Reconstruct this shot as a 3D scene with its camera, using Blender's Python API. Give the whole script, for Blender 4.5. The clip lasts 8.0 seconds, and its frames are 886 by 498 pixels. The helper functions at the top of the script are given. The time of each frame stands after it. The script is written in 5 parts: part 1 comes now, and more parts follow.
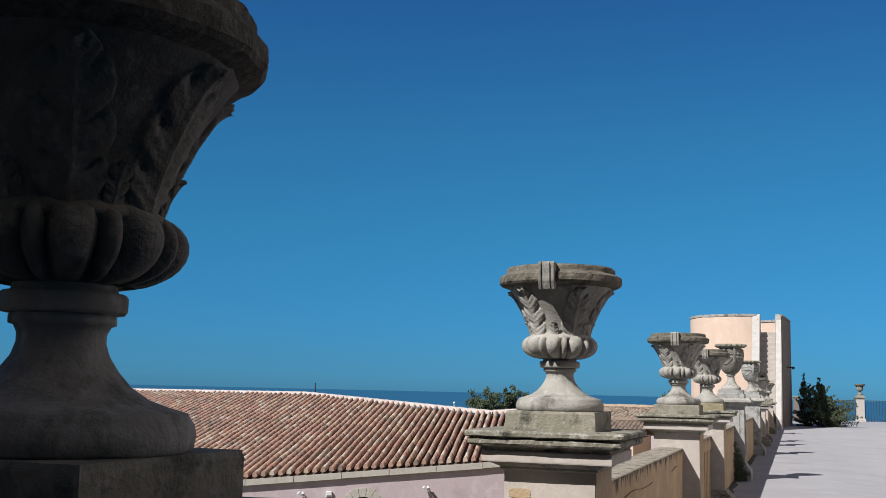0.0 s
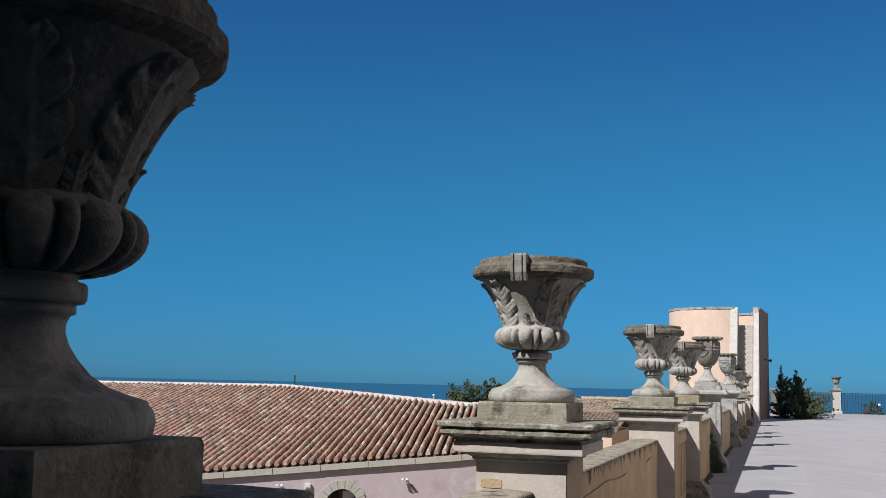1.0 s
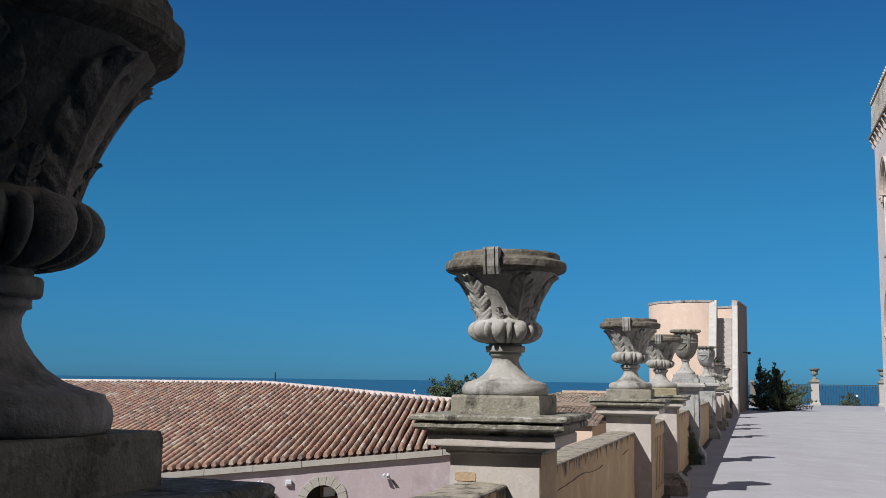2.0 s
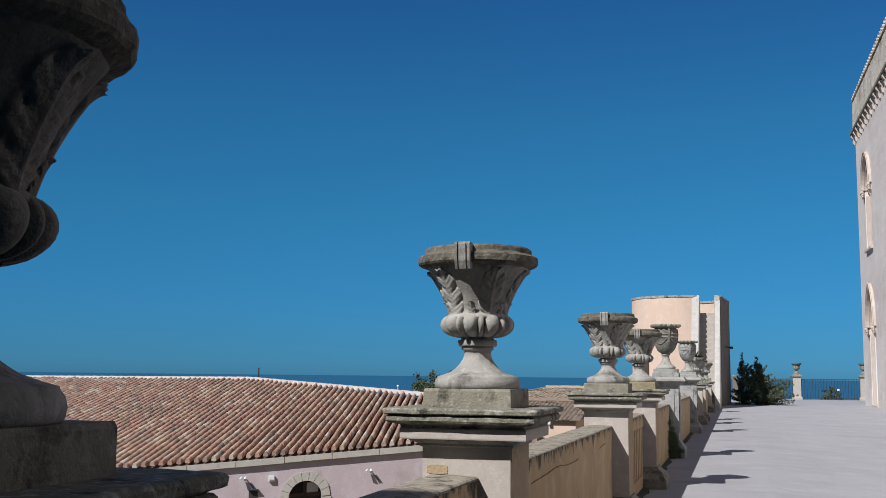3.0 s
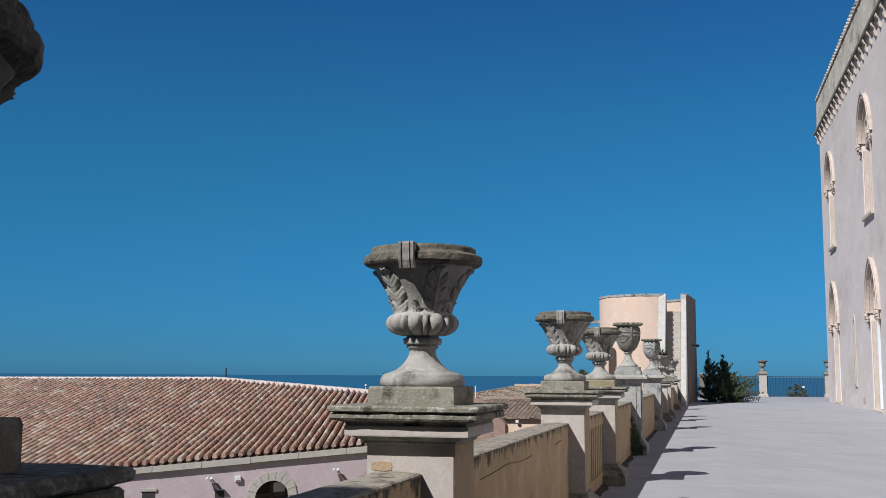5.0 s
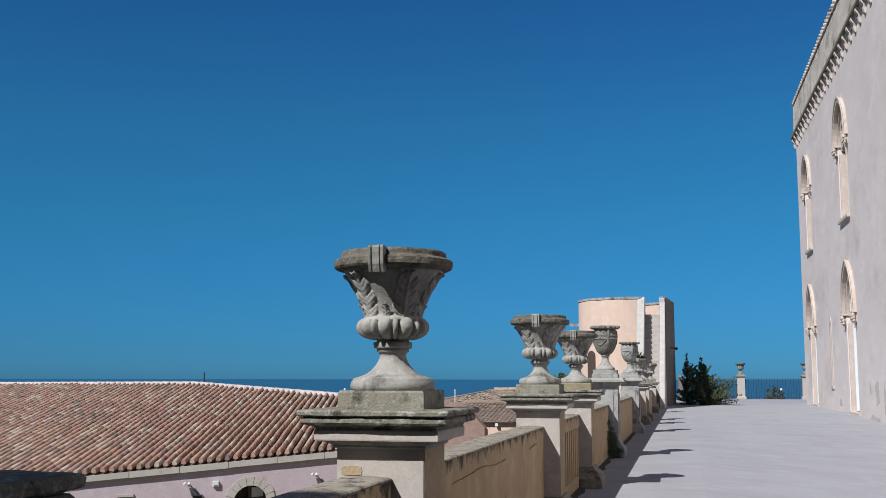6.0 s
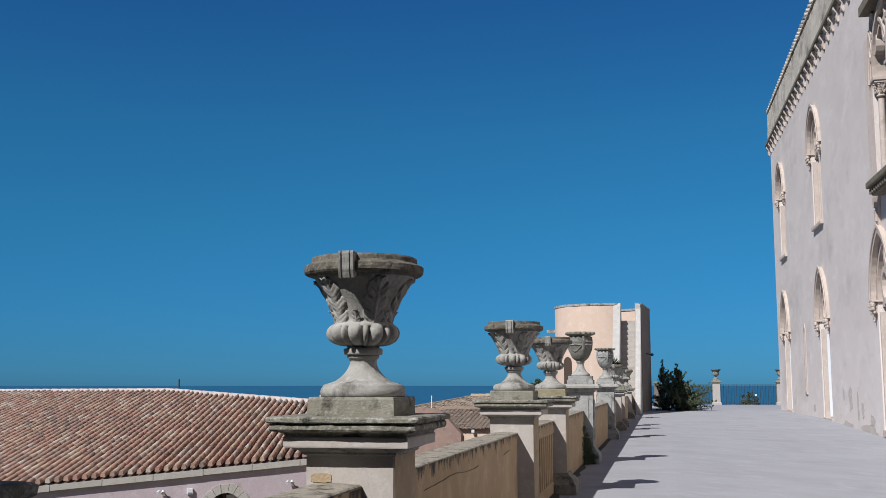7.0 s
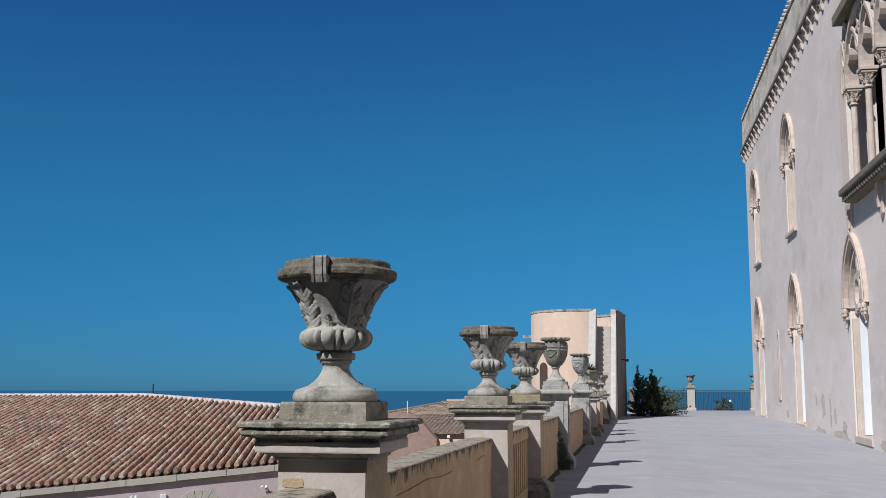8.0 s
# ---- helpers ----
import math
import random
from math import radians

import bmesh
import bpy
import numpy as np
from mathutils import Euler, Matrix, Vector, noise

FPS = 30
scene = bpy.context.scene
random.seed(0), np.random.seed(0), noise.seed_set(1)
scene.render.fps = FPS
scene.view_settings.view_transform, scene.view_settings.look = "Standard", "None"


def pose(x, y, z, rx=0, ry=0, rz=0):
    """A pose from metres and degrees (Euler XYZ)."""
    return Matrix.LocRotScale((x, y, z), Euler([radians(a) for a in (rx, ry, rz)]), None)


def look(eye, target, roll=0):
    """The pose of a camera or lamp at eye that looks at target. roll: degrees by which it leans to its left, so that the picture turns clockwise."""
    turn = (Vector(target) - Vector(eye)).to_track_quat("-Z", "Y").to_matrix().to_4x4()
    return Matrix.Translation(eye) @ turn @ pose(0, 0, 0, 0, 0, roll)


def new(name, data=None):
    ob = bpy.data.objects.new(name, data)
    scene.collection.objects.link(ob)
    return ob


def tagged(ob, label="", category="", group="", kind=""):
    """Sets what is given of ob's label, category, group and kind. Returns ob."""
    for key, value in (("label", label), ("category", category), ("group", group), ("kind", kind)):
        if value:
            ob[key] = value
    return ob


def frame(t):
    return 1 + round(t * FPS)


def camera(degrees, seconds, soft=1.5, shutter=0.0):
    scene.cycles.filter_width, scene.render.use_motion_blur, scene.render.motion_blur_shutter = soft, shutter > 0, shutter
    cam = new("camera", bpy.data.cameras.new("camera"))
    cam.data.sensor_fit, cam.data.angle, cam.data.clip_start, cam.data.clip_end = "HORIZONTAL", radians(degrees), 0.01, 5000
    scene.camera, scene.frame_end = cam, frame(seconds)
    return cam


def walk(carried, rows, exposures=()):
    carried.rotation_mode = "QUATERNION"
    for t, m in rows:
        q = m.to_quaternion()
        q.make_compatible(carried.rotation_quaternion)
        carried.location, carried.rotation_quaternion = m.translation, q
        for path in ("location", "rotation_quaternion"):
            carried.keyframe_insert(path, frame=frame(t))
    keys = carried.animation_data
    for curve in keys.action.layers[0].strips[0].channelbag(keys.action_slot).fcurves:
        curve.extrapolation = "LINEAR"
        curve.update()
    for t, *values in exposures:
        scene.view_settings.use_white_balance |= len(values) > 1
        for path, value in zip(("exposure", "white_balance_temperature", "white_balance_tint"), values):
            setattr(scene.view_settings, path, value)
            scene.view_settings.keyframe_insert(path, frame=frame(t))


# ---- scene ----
cam = camera(46.2, 8.0, soft=0.6)
PATH = [
    (0, (0.612, -3.368, 1.01), (-0.025, -1.491, 1.28), 1.3),
    (0.5, (0.626, -3.372, 1.008), (0.006, -1.489, 1.272), 1.3),
    (1, (0.641, -3.372, 1.005), (0.039, -1.482, 1.262), 1.3),
    (1.5, (0.651, -3.365, 1.003), (0.068, -1.469, 1.256), 1.0),
    (3, (0.717, -3.381, 0.995), (0.178, -1.47, 1.236), 0.6),
    (3.5, (0.74, -3.388, 0.993), (0.215, -1.473, 1.232), 0.5),
    (4, (0.764, -3.396, 0.991), (0.253, -1.477, 1.229), 0.4),
    (4.5, (0.791, -3.401, 0.991), (0.292, -1.479, 1.229), 0.4),
    (6, (0.85, -3.389, 0.992), (0.402, -1.455, 1.239), 0.1),
    (6.5, (0.857, -3.382, 0.993), (0.431, -1.444, 1.245), 0.1),
    (7, (0.87, -3.373, 0.992), (0.465, -1.431, 1.251), 0.0),
    (7.5, (0.88, -3.371, 0.991), (0.495, -1.426, 1.256), 0.1),
    (8, (0.882, -3.372, 0.991), (0.521, -1.423, 1.26), 0.1),
]
walk(cam, [(t, look(eye, target, roll)) for t, eye, target, roll in PATH],
     exposures=[(0.0, 0.56, 6600, 10), (2.0, 0.42, 6450, 10), (4.5, 0.36, 6350, 10), (6.0, 0.38, 6280, 10), (8.0, 0.31, 6310, 10)])

# ---- light ----
SUN_WAY = Vector((0.545, 0.92, -1.0)).normalized()
world = bpy.data.worlds.new("sky")
scene.world = world
world.use_nodes = True
wn, wl = world.node_tree.nodes, world.node_tree.links
sky = wn.new("ShaderNodeTexSky")
sky.sky_type, sky.sun_disc = "NISHITA", False
sky.sun_elevation = math.asin(-SUN_WAY.z)
sky.sun_rotation = math.atan2(-SUN_WAY.x, -SUN_WAY.y)
sky.air_density, sky.dust_density, sky.ozone_density = 1.0, 0.0, 4.0
# clear dry air: the blue deepens from the sea's rim upwards
where = wn.new("ShaderNodeTexCoord")
split = wn.new("ShaderNodeSeparateXYZ")
wl.new(where.outputs["Generated"], split.inputs[0])
tint = wn.new("ShaderNodeValToRGB")
tint.color_ramp.elements[0].position, tint.color_ramp.elements[0].color = 0.0, (0.074, 0.295, 0.69, 1)
tint.color_ramp.elements[1].position, tint.color_ramp.elements[1].color = 0.37, (0.142, 0.490, 0.785, 1)
for high, hue in ((0.011, (0.084, 0.335, 0.745, 1)), (0.06, (0.098, 0.40, 0.745, 1)), (0.15, (0.122, 0.505, 0.722, 1)), (0.24, (0.140, 0.550, 0.750, 1))):
    tint.color_ramp.elements.new(high).color = hue
top = tint.color_ramp.elements.new(0.62)
top.color = (0.05, 0.23, 0.45, 1)
wl.new(split.outputs["Z"], tint.inputs[0])
grade = wn.new("ShaderNodeMix")
grade.data_type, grade.blend_type = "RGBA", "MULTIPLY"
grade.inputs[0].default_value = 1.0
wl.new(tint.outputs[0], grade.inputs[7])
wl.new(sky.outputs[0], grade.inputs[6])
wl.new(grade.outputs[2], wn["Background"].inputs[0])
wn["Background"].inputs[1].default_value = 0.069

sun = new("sun", bpy.data.lights.new("sun", "SUN"))
sun.data.energy, sun.data.angle, sun.data.color = 4.7, radians(0.53), (1.0, 0.965, 0.93)
sun.matrix_world = look((0, 0, 30), Vector((0, 0, 30)) + SUN_WAY)


# ---- materials ----
def mat(name, tones, scale=6.0, rough=0.85, bump=0.3, grain=90.0, stain=None, stain_scale=3.0, stain_at=(0.55, 0.7),
        stretch=(1, 1, 1), metal=0.0, random_tone=0.0, islands=0.0, stain_stretch=(1, 1, 1), bump_size=0.01, drip=None, sorts=()):
    """Two tones mixed by a coarse and a fine noise at world size, an optional stain with an outline of its own, fine relief."""
    m = bpy.data.materials.new(name)
    m.use_nodes = True
    n, l = m.node_tree.nodes, m.node_tree.links
    b = n["Principled BSDF"]
    b.inputs["Roughness"].default_value, b.inputs["Metallic"].default_value = rough, metal
    pos = n.new("ShaderNodeNewGeometry")

    def noise_at(size, detail, stretched=(1, 1, 1), roughness=0.6):
        mp = n.new("ShaderNodeMapping")
        mp.inputs["Scale"].default_value = stretched
        l.new(pos.outputs["Position"], mp.inputs[0])
        t = n.new("ShaderNodeTexNoise")
        t.inputs["Scale"].default_value, t.inputs["Detail"].default_value = size, detail
        t.inputs["Roughness"].default_value = roughness
        l.new(mp.outputs[0], t.inputs["Vector"])
        return t.outputs["Fac"]

    def blend(fac, a, c, lo, hi):
        r = n.new("ShaderNodeMapRange")
        r.inputs[1].default_value, r.inputs[2].default_value = lo, hi
        l.new(fac, r.inputs[0])
        x = n.new("ShaderNodeMix")
        x.data_type = "RGBA"
        l.new(r.outputs[0], x.inputs[0])
        for slot, v in ((6, a), (7, c)):
            if isinstance(v, tuple):
                x.inputs[slot].default_value = (*v, 1)
            else:
                l.new(v, x.inputs[slot])
        return x.outputs[2]

    coarse, fine = noise_at(scale, 6, stretch), noise_at(grain, 4)
    col = blend(coarse, tones[0], tones[1], 0.35, 0.65)
    if len(tones) > 2:
        col = blend(noise_at(scale * 3.3, 5, stretch), col, tones[2], 0.52, 0.72)
    col = blend(fine, col, tuple(v * 0.72 for v in tones[0]), 0.45, 1.05)
    if stain:
        col = blend(noise_at(stain_scale, 7, stain_stretch, 0.68), col, stain, *stain_at)
    if sorts:
        # a share of the pieces comes from other batches
        pick = n.new("ShaderNodeValToRGB")
        pick.color_ramp.interpolation = "CONSTANT"
        share = n.new("ShaderNodeValToRGB")
        share.color_ramp.interpolation = "CONSTANT"
        for q, (start, tone, weight) in enumerate(sorts):
            for ramp, value in ((pick, (*tone, 1)), (share, (weight, weight, weight, 1))):
                e = ramp.color_ramp.elements[q] if q < 2 else ramp.color_ramp.elements.new(start)
                e.position, e.color = start, value
        which = n.new("ShaderNodeObjectInfo").outputs["Random"] if random_tone else pos.outputs["Random Per Island"]
        l.new(which, pick.inputs[0])
        l.new(which, share.inputs[0])
        x = n.new("ShaderNodeMix")
        x.data_type = "RGBA"
        l.new(share.outputs[0], x.inputs[0])
        l.new(col, x.inputs[6])
        l.new(pick.outputs[0], x.inputs[7])
        col = x.outputs[2]
    if random_tone or islands:
        src = n.new("ShaderNodeObjectInfo").outputs["Random"] if random_tone else pos.outputs["Random Per Island"]
        hsv = n.new("ShaderNodeHueSaturation")
        k = random_tone or islands
        for slot, lo, hi, mul in (("Value", 1 - k, 1 + k, 1.0), ("Saturation", 1 - k * 0.7, 1 + k * 0.4, 7.31), ("Hue", 0.5 - k * 0.03, 0.5 + k * 0.03, 3.77)):
            fr = n.new("ShaderNodeMath")
            fr.operation = "MULTIPLY"
            fr.inputs[1].default_value = mul
            l.new(src, fr.inputs[0])
            f2 = n.new("ShaderNodeMath")
            f2.operation = "FRACT"
            l.new(fr.outputs[0], f2.inputs[0])
            r = n.new("ShaderNodeMapRange")
            r.inputs[3].default_value, r.inputs[4].default_value = lo, hi
            l.new(f2.outputs[0], r.inputs[0])
            l.new(r.outputs[0], hsv.inputs[slot])
        l.new(col, hsv.inputs["Color"])
        col = hsv.outputs[0]
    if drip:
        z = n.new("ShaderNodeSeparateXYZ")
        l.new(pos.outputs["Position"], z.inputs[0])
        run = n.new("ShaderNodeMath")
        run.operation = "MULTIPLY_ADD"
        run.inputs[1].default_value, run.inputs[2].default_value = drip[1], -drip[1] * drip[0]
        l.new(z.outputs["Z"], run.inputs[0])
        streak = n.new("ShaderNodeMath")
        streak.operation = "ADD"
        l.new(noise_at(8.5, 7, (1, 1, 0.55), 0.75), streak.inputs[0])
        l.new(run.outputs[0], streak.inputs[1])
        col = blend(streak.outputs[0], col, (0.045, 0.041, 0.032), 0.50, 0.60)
    l.new(col, b.inputs["Base Color"])
    if bump:
        mix = n.new("ShaderNodeMath")
        mix.operation = "ADD"
        l.new(coarse, mix.inputs[0])
        l.new(fine, mix.inputs[1])
        bp = n.new("ShaderNodeBump")
        bp.inputs["Strength"].default_value, bp.inputs["Distance"].default_value = bump, bump_size
        l.new(mix.outputs[0], bp.inputs["Height"])
        l.new(bp.outputs[0], b.inputs["Normal"])
    return m


STONE = mat("weathered_limestone", [(0.329, 0.319, 0.293), (0.237, 0.228, 0.202), (0.382, 0.371, 0.351)], 9, 0.9, 0.28, 120,
            stain=(0.049, 0.046, 0.036), stain_scale=8, stain_at=(0.53, 0.70), stain_stretch=(1, 1, 0.55))
STONE_OLD = mat("lichened_limestone", [(0.245, 0.231, 0.185), (0.168, 0.158, 0.119), (0.308, 0.294, 0.259)], 13, 0.92, 0.4, 120,
                stain=(0.035, 0.033, 0.025), stain_scale=11, stain_at=(0.52, 0.66))
STONE_YELLOW = mat("yellow_lichened_limestone", [(0.252, 0.217, 0.133), (0.182, 0.158, 0.098), (0.294, 0.266, 0.196)], 10, 0.92, 0.4, 120,
                   stain=(0.063, 0.052, 0.028), stain_scale=9, stain_at=(0.55, 0.72))
# crust tone, darkened further to stand in for shade on the near rim
STONE_RIM = mat("crusted_shaded_limestone", [(0.14, 0.126, 0.098), (0.077, 0.07, 0.056), (0.217, 0.199, 0.161)], 22, 0.95, 0.35, 150,
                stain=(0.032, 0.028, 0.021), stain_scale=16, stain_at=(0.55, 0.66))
CAP = mat("lichened_cap_stone", [(0.21, 0.199, 0.158), (0.13, 0.122, 0.091), (0.42, 0.413, 0.385)], 15, 0.93, 0.5, 130,
          stain=(0.032, 0.029, 0.023), stain_scale=14, stain_at=(0.56, 0.66))
STONE_GREY = mat("grey_limestone", [(0.315, 0.315, 0.301), (0.245, 0.245, 0.231), (0.371, 0.367, 0.35)], 8, 0.9, 0.4, 110,
                 stain=(0.049, 0.048, 0.041), stain_scale=6, stain_at=(0.51, 0.68))
DADO = mat("pale_plastered_stone", [(0.408, 0.371, 0.339), (0.355, 0.319, 0.282), (0.441, 0.412, 0.386)], 5, 0.9, 0.13, 100,
           stain=(0.132, 0.112, 0.08), stain_scale=4, stain_at=(0.6, 0.8))
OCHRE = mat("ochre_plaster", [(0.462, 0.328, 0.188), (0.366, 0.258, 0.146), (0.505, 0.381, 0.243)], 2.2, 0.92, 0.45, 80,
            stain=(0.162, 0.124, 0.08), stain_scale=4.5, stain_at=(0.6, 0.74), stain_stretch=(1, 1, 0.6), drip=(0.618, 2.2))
OCHRE_BARE = mat("ochre_render", [(0.36, 0.27, 0.17), (0.28, 0.205, 0.125), (0.40, 0.315, 0.215)], 4, 0.92, 0.35, 90,
                 stain=(0.14, 0.11, 0.075), stain_scale=5, stain_at=(0.58, 0.74), stain_stretch=(1, 1, 0.5))
COPING = mat("mossy_coping", [(0.32, 0.285, 0.225), (0.20, 0.175, 0.135), (0.39, 0.36, 0.30)], 18, 0.95, 0.5, 130,
             stain=(0.05, 0.046, 0.035), stain_scale=17, stain_at=(0.51, 0.64))
CASTLE = mat("pale_rendered_wall", [(0.634, 0.57, 0.532), (0.57, 0.506, 0.471), (0.659, 0.609, 0.574)], 0.8, 0.9, 0.35, 30,
             stain=(0.423, 0.375, 0.34), stain_scale=1.0, stain_at=(0.52, 0.80), stretch=(1, 0.4, 0.9), stain_stretch=(1.0, 0.4, 0.8), bump_size=0.02)
PARAPET = mat("rough_grey_parapet", [(0.564, 0.516, 0.438), (0.424, 0.38, 0.315), (0.685, 0.633, 0.563)], 1.6, 0.95, 0.7, 20,
              stain=(0.151, 0.132, 0.101), stain_scale=2.2, stain_at=(0.50, 0.68), bump_size=0.05, stain_stretch=(1, 0.4, 0.5), stretch=(1, 0.4, 0.7))
TRIM = mat("carved_pale_stone", [(0.489, 0.414, 0.359), (0.415, 0.345, 0.294), (0.518, 0.457, 0.409)], 2.5, 0.85, 0.3, 40,
           stain=(0.222, 0.181, 0.137), stain_scale=3, stain_at=(0.6, 0.8))
PIER_STONE = mat("pale_peach_stone", [(0.60, 0.505, 0.445), (0.53, 0.44, 0.385), (0.64, 0.56, 0.51)], 2.5, 0.88, 0.25, 40,
                 stain=(0.36, 0.29, 0.24), stain_scale=2.2, stain_at=(0.60, 0.8))
FOOT_STRIP = mat("near_black_strip", [(0.035, 0.034, 0.026), (0.022, 0.022, 0.017), (0.06, 0.06, 0.04)], 14, 0.95, 0.6, 120)
PATCH = mat("bare_beige_render", [(0.47, 0.424, 0.381), (0.392, 0.347, 0.306), (0.533, 0.485, 0.446)], 5, 0.95, 0.5, 40, stretch=(1, 0.5, 1))
# mossy ledge tone; on the soffit moulding and dentils it paints in shade
LEDGE = mat("mossy_shaded_ledge_stone", [(0.168, 0.147, 0.105), (0.112, 0.098, 0.07), (0.224, 0.196, 0.147)], 4, 0.95, 0.5, 40)
FLOOR = mat("worn_terrace_screed", [(0.324, 0.322, 0.341), (0.281, 0.278, 0.293), (0.349, 0.352, 0.373)], 0.9, 0.82, 0.2, 45,
            stain=(0.233, 0.23, 0.234), stain_scale=1.1, stain_at=(0.55, 0.74), stretch=(0.8, 1.0, 1), stain_stretch=(0.7, 1.0, 1), bump_size=0.005)
PEACH = mat("peach_plaster", [(0.574, 0.444, 0.356), (0.539, 0.402, 0.31), (0.595, 0.483, 0.407)], 1.2, 0.9, 0.25, 40,
            stain=(0.448, 0.35, 0.274), stain_scale=1.6, stain_at=(0.58, 0.82), stain_stretch=(1, 1, 0.4))
CHEEK = mat("pale_worn_stair_stone", [(0.434, 0.42, 0.399), (0.364, 0.35, 0.322), (0.476, 0.462, 0.448)], 4, 0.9, 0.3, 60,
            stain=(0.21, 0.196, 0.168), stain_scale=5, stain_at=(0.60, 0.78), stain_stretch=(1, 1, 0.4))
ROSE = mat("rose_brown_plaster", [(0.28, 0.193, 0.158), (0.231, 0.158, 0.13), (0.315, 0.231, 0.196)], 2.0, 0.92, 0.3, 40,
           stain=(0.14, 0.105, 0.084), stain_scale=3, stain_at=(0.56, 0.75))
PINK = mat("faded_pink_plaster", [(0.434, 0.364, 0.382), (0.385, 0.321, 0.333), (0.462, 0.407, 0.427)], 1.4, 0.92, 0.3, 40,
           stain=(0.238, 0.193, 0.187), stain_scale=1.8, stain_at=(0.56, 0.8))
BAND = mat("pale_cornice_stone", [(0.406, 0.385, 0.343), (0.35, 0.329, 0.287), (0.441, 0.427, 0.392)], 3, 0.9, 0.3, 60,
           stain=(0.154, 0.133, 0.105), stain_scale=5, stain_at=(0.58, 0.8))
BATCHES = [(0.0, (0.353, 0.228, 0.172), 0.0), (0.34, (0.395, 0.236, 0.175), 0.75), (0.52, (0.325, 0.186, 0.142), 0.75), (0.64, (0.41, 0.307, 0.22), 0.75),
           (0.76, (0.465, 0.418, 0.35), 0.65), (0.84, (0.254, 0.178, 0.134), 0.7), (0.92, (0.31, 0.274, 0.229), 0.6), (0.965, (0.12, 0.103, 0.089), 0.7)]
TILE, TILE_JOINED = [mat(name, [(0.353, 0.228, 0.172), (0.289, 0.186, 0.138), (0.417, 0.319, 0.256)], 5, 0.88, 0.4, 60,
                         stain=(0.092, 0.08, 0.069), stain_scale=7, stain_at=(0.57, 0.68), sorts=BATCHES, **how)
                     for name, how in (("terracotta_tile", dict(random_tone=0.12)), ("terracotta_tiles_far", dict(islands=0.12)))]
TILE_OLD, TILE_TAN, TILE_BROWN = [mat(name, tones, 3, 0.92, 0.5, 40, stain=dirt, stain_scale=5, stain_at=(0.55, 0.72), islands=0.12) for name, tones, dirt in (
    ("grey_brown_tile", [(0.308, 0.238, 0.164), (0.231, 0.178, 0.126), (0.35, 0.287, 0.21)], (0.084, 0.07, 0.059)),
    ("tan_weathered_tile", [(0.35, 0.269, 0.193), (0.294, 0.224, 0.161), (0.392, 0.322, 0.245)], (0.175, 0.133, 0.098)),
    ("dark_brown_tile", [(0.221, 0.164, 0.123), (0.178, 0.133, 0.101), (0.257, 0.203, 0.154)], (0.093, 0.07, 0.052)))]
# darkened to paint in shade on the stair's flank; the pier's own brown
FLANK = mat("grey_brown_shade_render", [(0.168, 0.14, 0.119), (0.126, 0.105, 0.087), (0.203, 0.175, 0.15)], 1.5, 0.92, 0.3, 40)
# weathered stone; on the near urn its dark tone paints in the shade
STONE_DARK = mat("weathered_and_shaded_limestone", [(0.186, 0.176, 0.151), (0.118, 0.113, 0.092), (0.255, 0.245, 0.221)], 9, 0.92, 0.4, 120,
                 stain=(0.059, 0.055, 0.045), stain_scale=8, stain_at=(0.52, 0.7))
MORTAR = mat("ridge_mortar", [(0.469, 0.413, 0.385), (0.393, 0.339, 0.314), (0.499, 0.471, 0.448)], 3, 0.92, 0.5, 50)
# dark tone paints in the shade of the gaps between tile rows
UNDER = mat("gap_shade_clay", [(0.112, 0.07, 0.049), (0.077, 0.049, 0.035)], 4, 0.95, 0.3, 40)
LEAF = mat("dark_conifer_leaf", [(0.061, 0.089, 0.039), (0.038, 0.058, 0.028), (0.095, 0.123, 0.057)], 3, 0.7, 0.0, 30, islands=0.3)
LEAF_OLIVE = mat("olive_leaf", [(0.052, 0.07, 0.028), (0.035, 0.049, 0.021), (0.07, 0.087, 0.042)], 2, 0.7, 0.0, 30, islands=0.3)
BARK = mat("bark", [(0.084, 0.063, 0.045), (0.056, 0.042, 0.032)], 8, 0.95, 0.6, 60)
IRON = mat("dark_painted_iron", [(0.042, 0.052, 0.059), (0.032, 0.038, 0.042)], 10, 0.55, 0.1, 60, metal=0.3)
WHITE = mat("white_paint", [(0.628, 0.644, 0.66), (0.58, 0.596, 0.612)], 3, 0.5, 0.1, 60)
GREY_METAL = mat("grey_lamp_metal", [(0.315, 0.315, 0.315), (0.252, 0.252, 0.252)], 10, 0.45, 0.1, 60, metal=0.4)
WOOD = mat("dark_brown_wood", [(0.07, 0.042, 0.028), (0.049, 0.032, 0.021)], 6, 0.75, 0.3, 60, stretch=(1, 1, 0.2))
# near-black colour stands in for the shade inside rooms and openings
DARK = mat("painted_room_shade", [(0.042, 0.038, 0.035), (0.032, 0.028, 0.027)], 2, 0.95, 0.1, 40)
EARTH = mat("dry_earth", [(0.168, 0.133, 0.091), (0.112, 0.105, 0.059), (0.196, 0.168, 0.119)], 0.12, 0.95, 0.4, 3,
            stain=(0.049, 0.059, 0.028), stain_scale=0.05, stain_at=(0.45, 0.62), bump_size=0.1)
SEA = mat("sea_water", [(0.015, 0.083, 0.15), (0.012, 0.07, 0.132)], 0.01, 0.35, 0.15, 0.4, bump_size=0.3)

glass = bpy.data.materials.new("sky_tinted_glass")
glass.use_nodes = True
gb = glass.node_tree.nodes["Principled BSDF"]
# blue-grey base colour stands in for the sky's reflection
gb.inputs["Base Color"].default_value = (0.42, 0.53, 0.57, 1)
gb.inputs["Roughness"].default_value = 0.06
gb.inputs["Transmission Weight"].default_value = 0.15


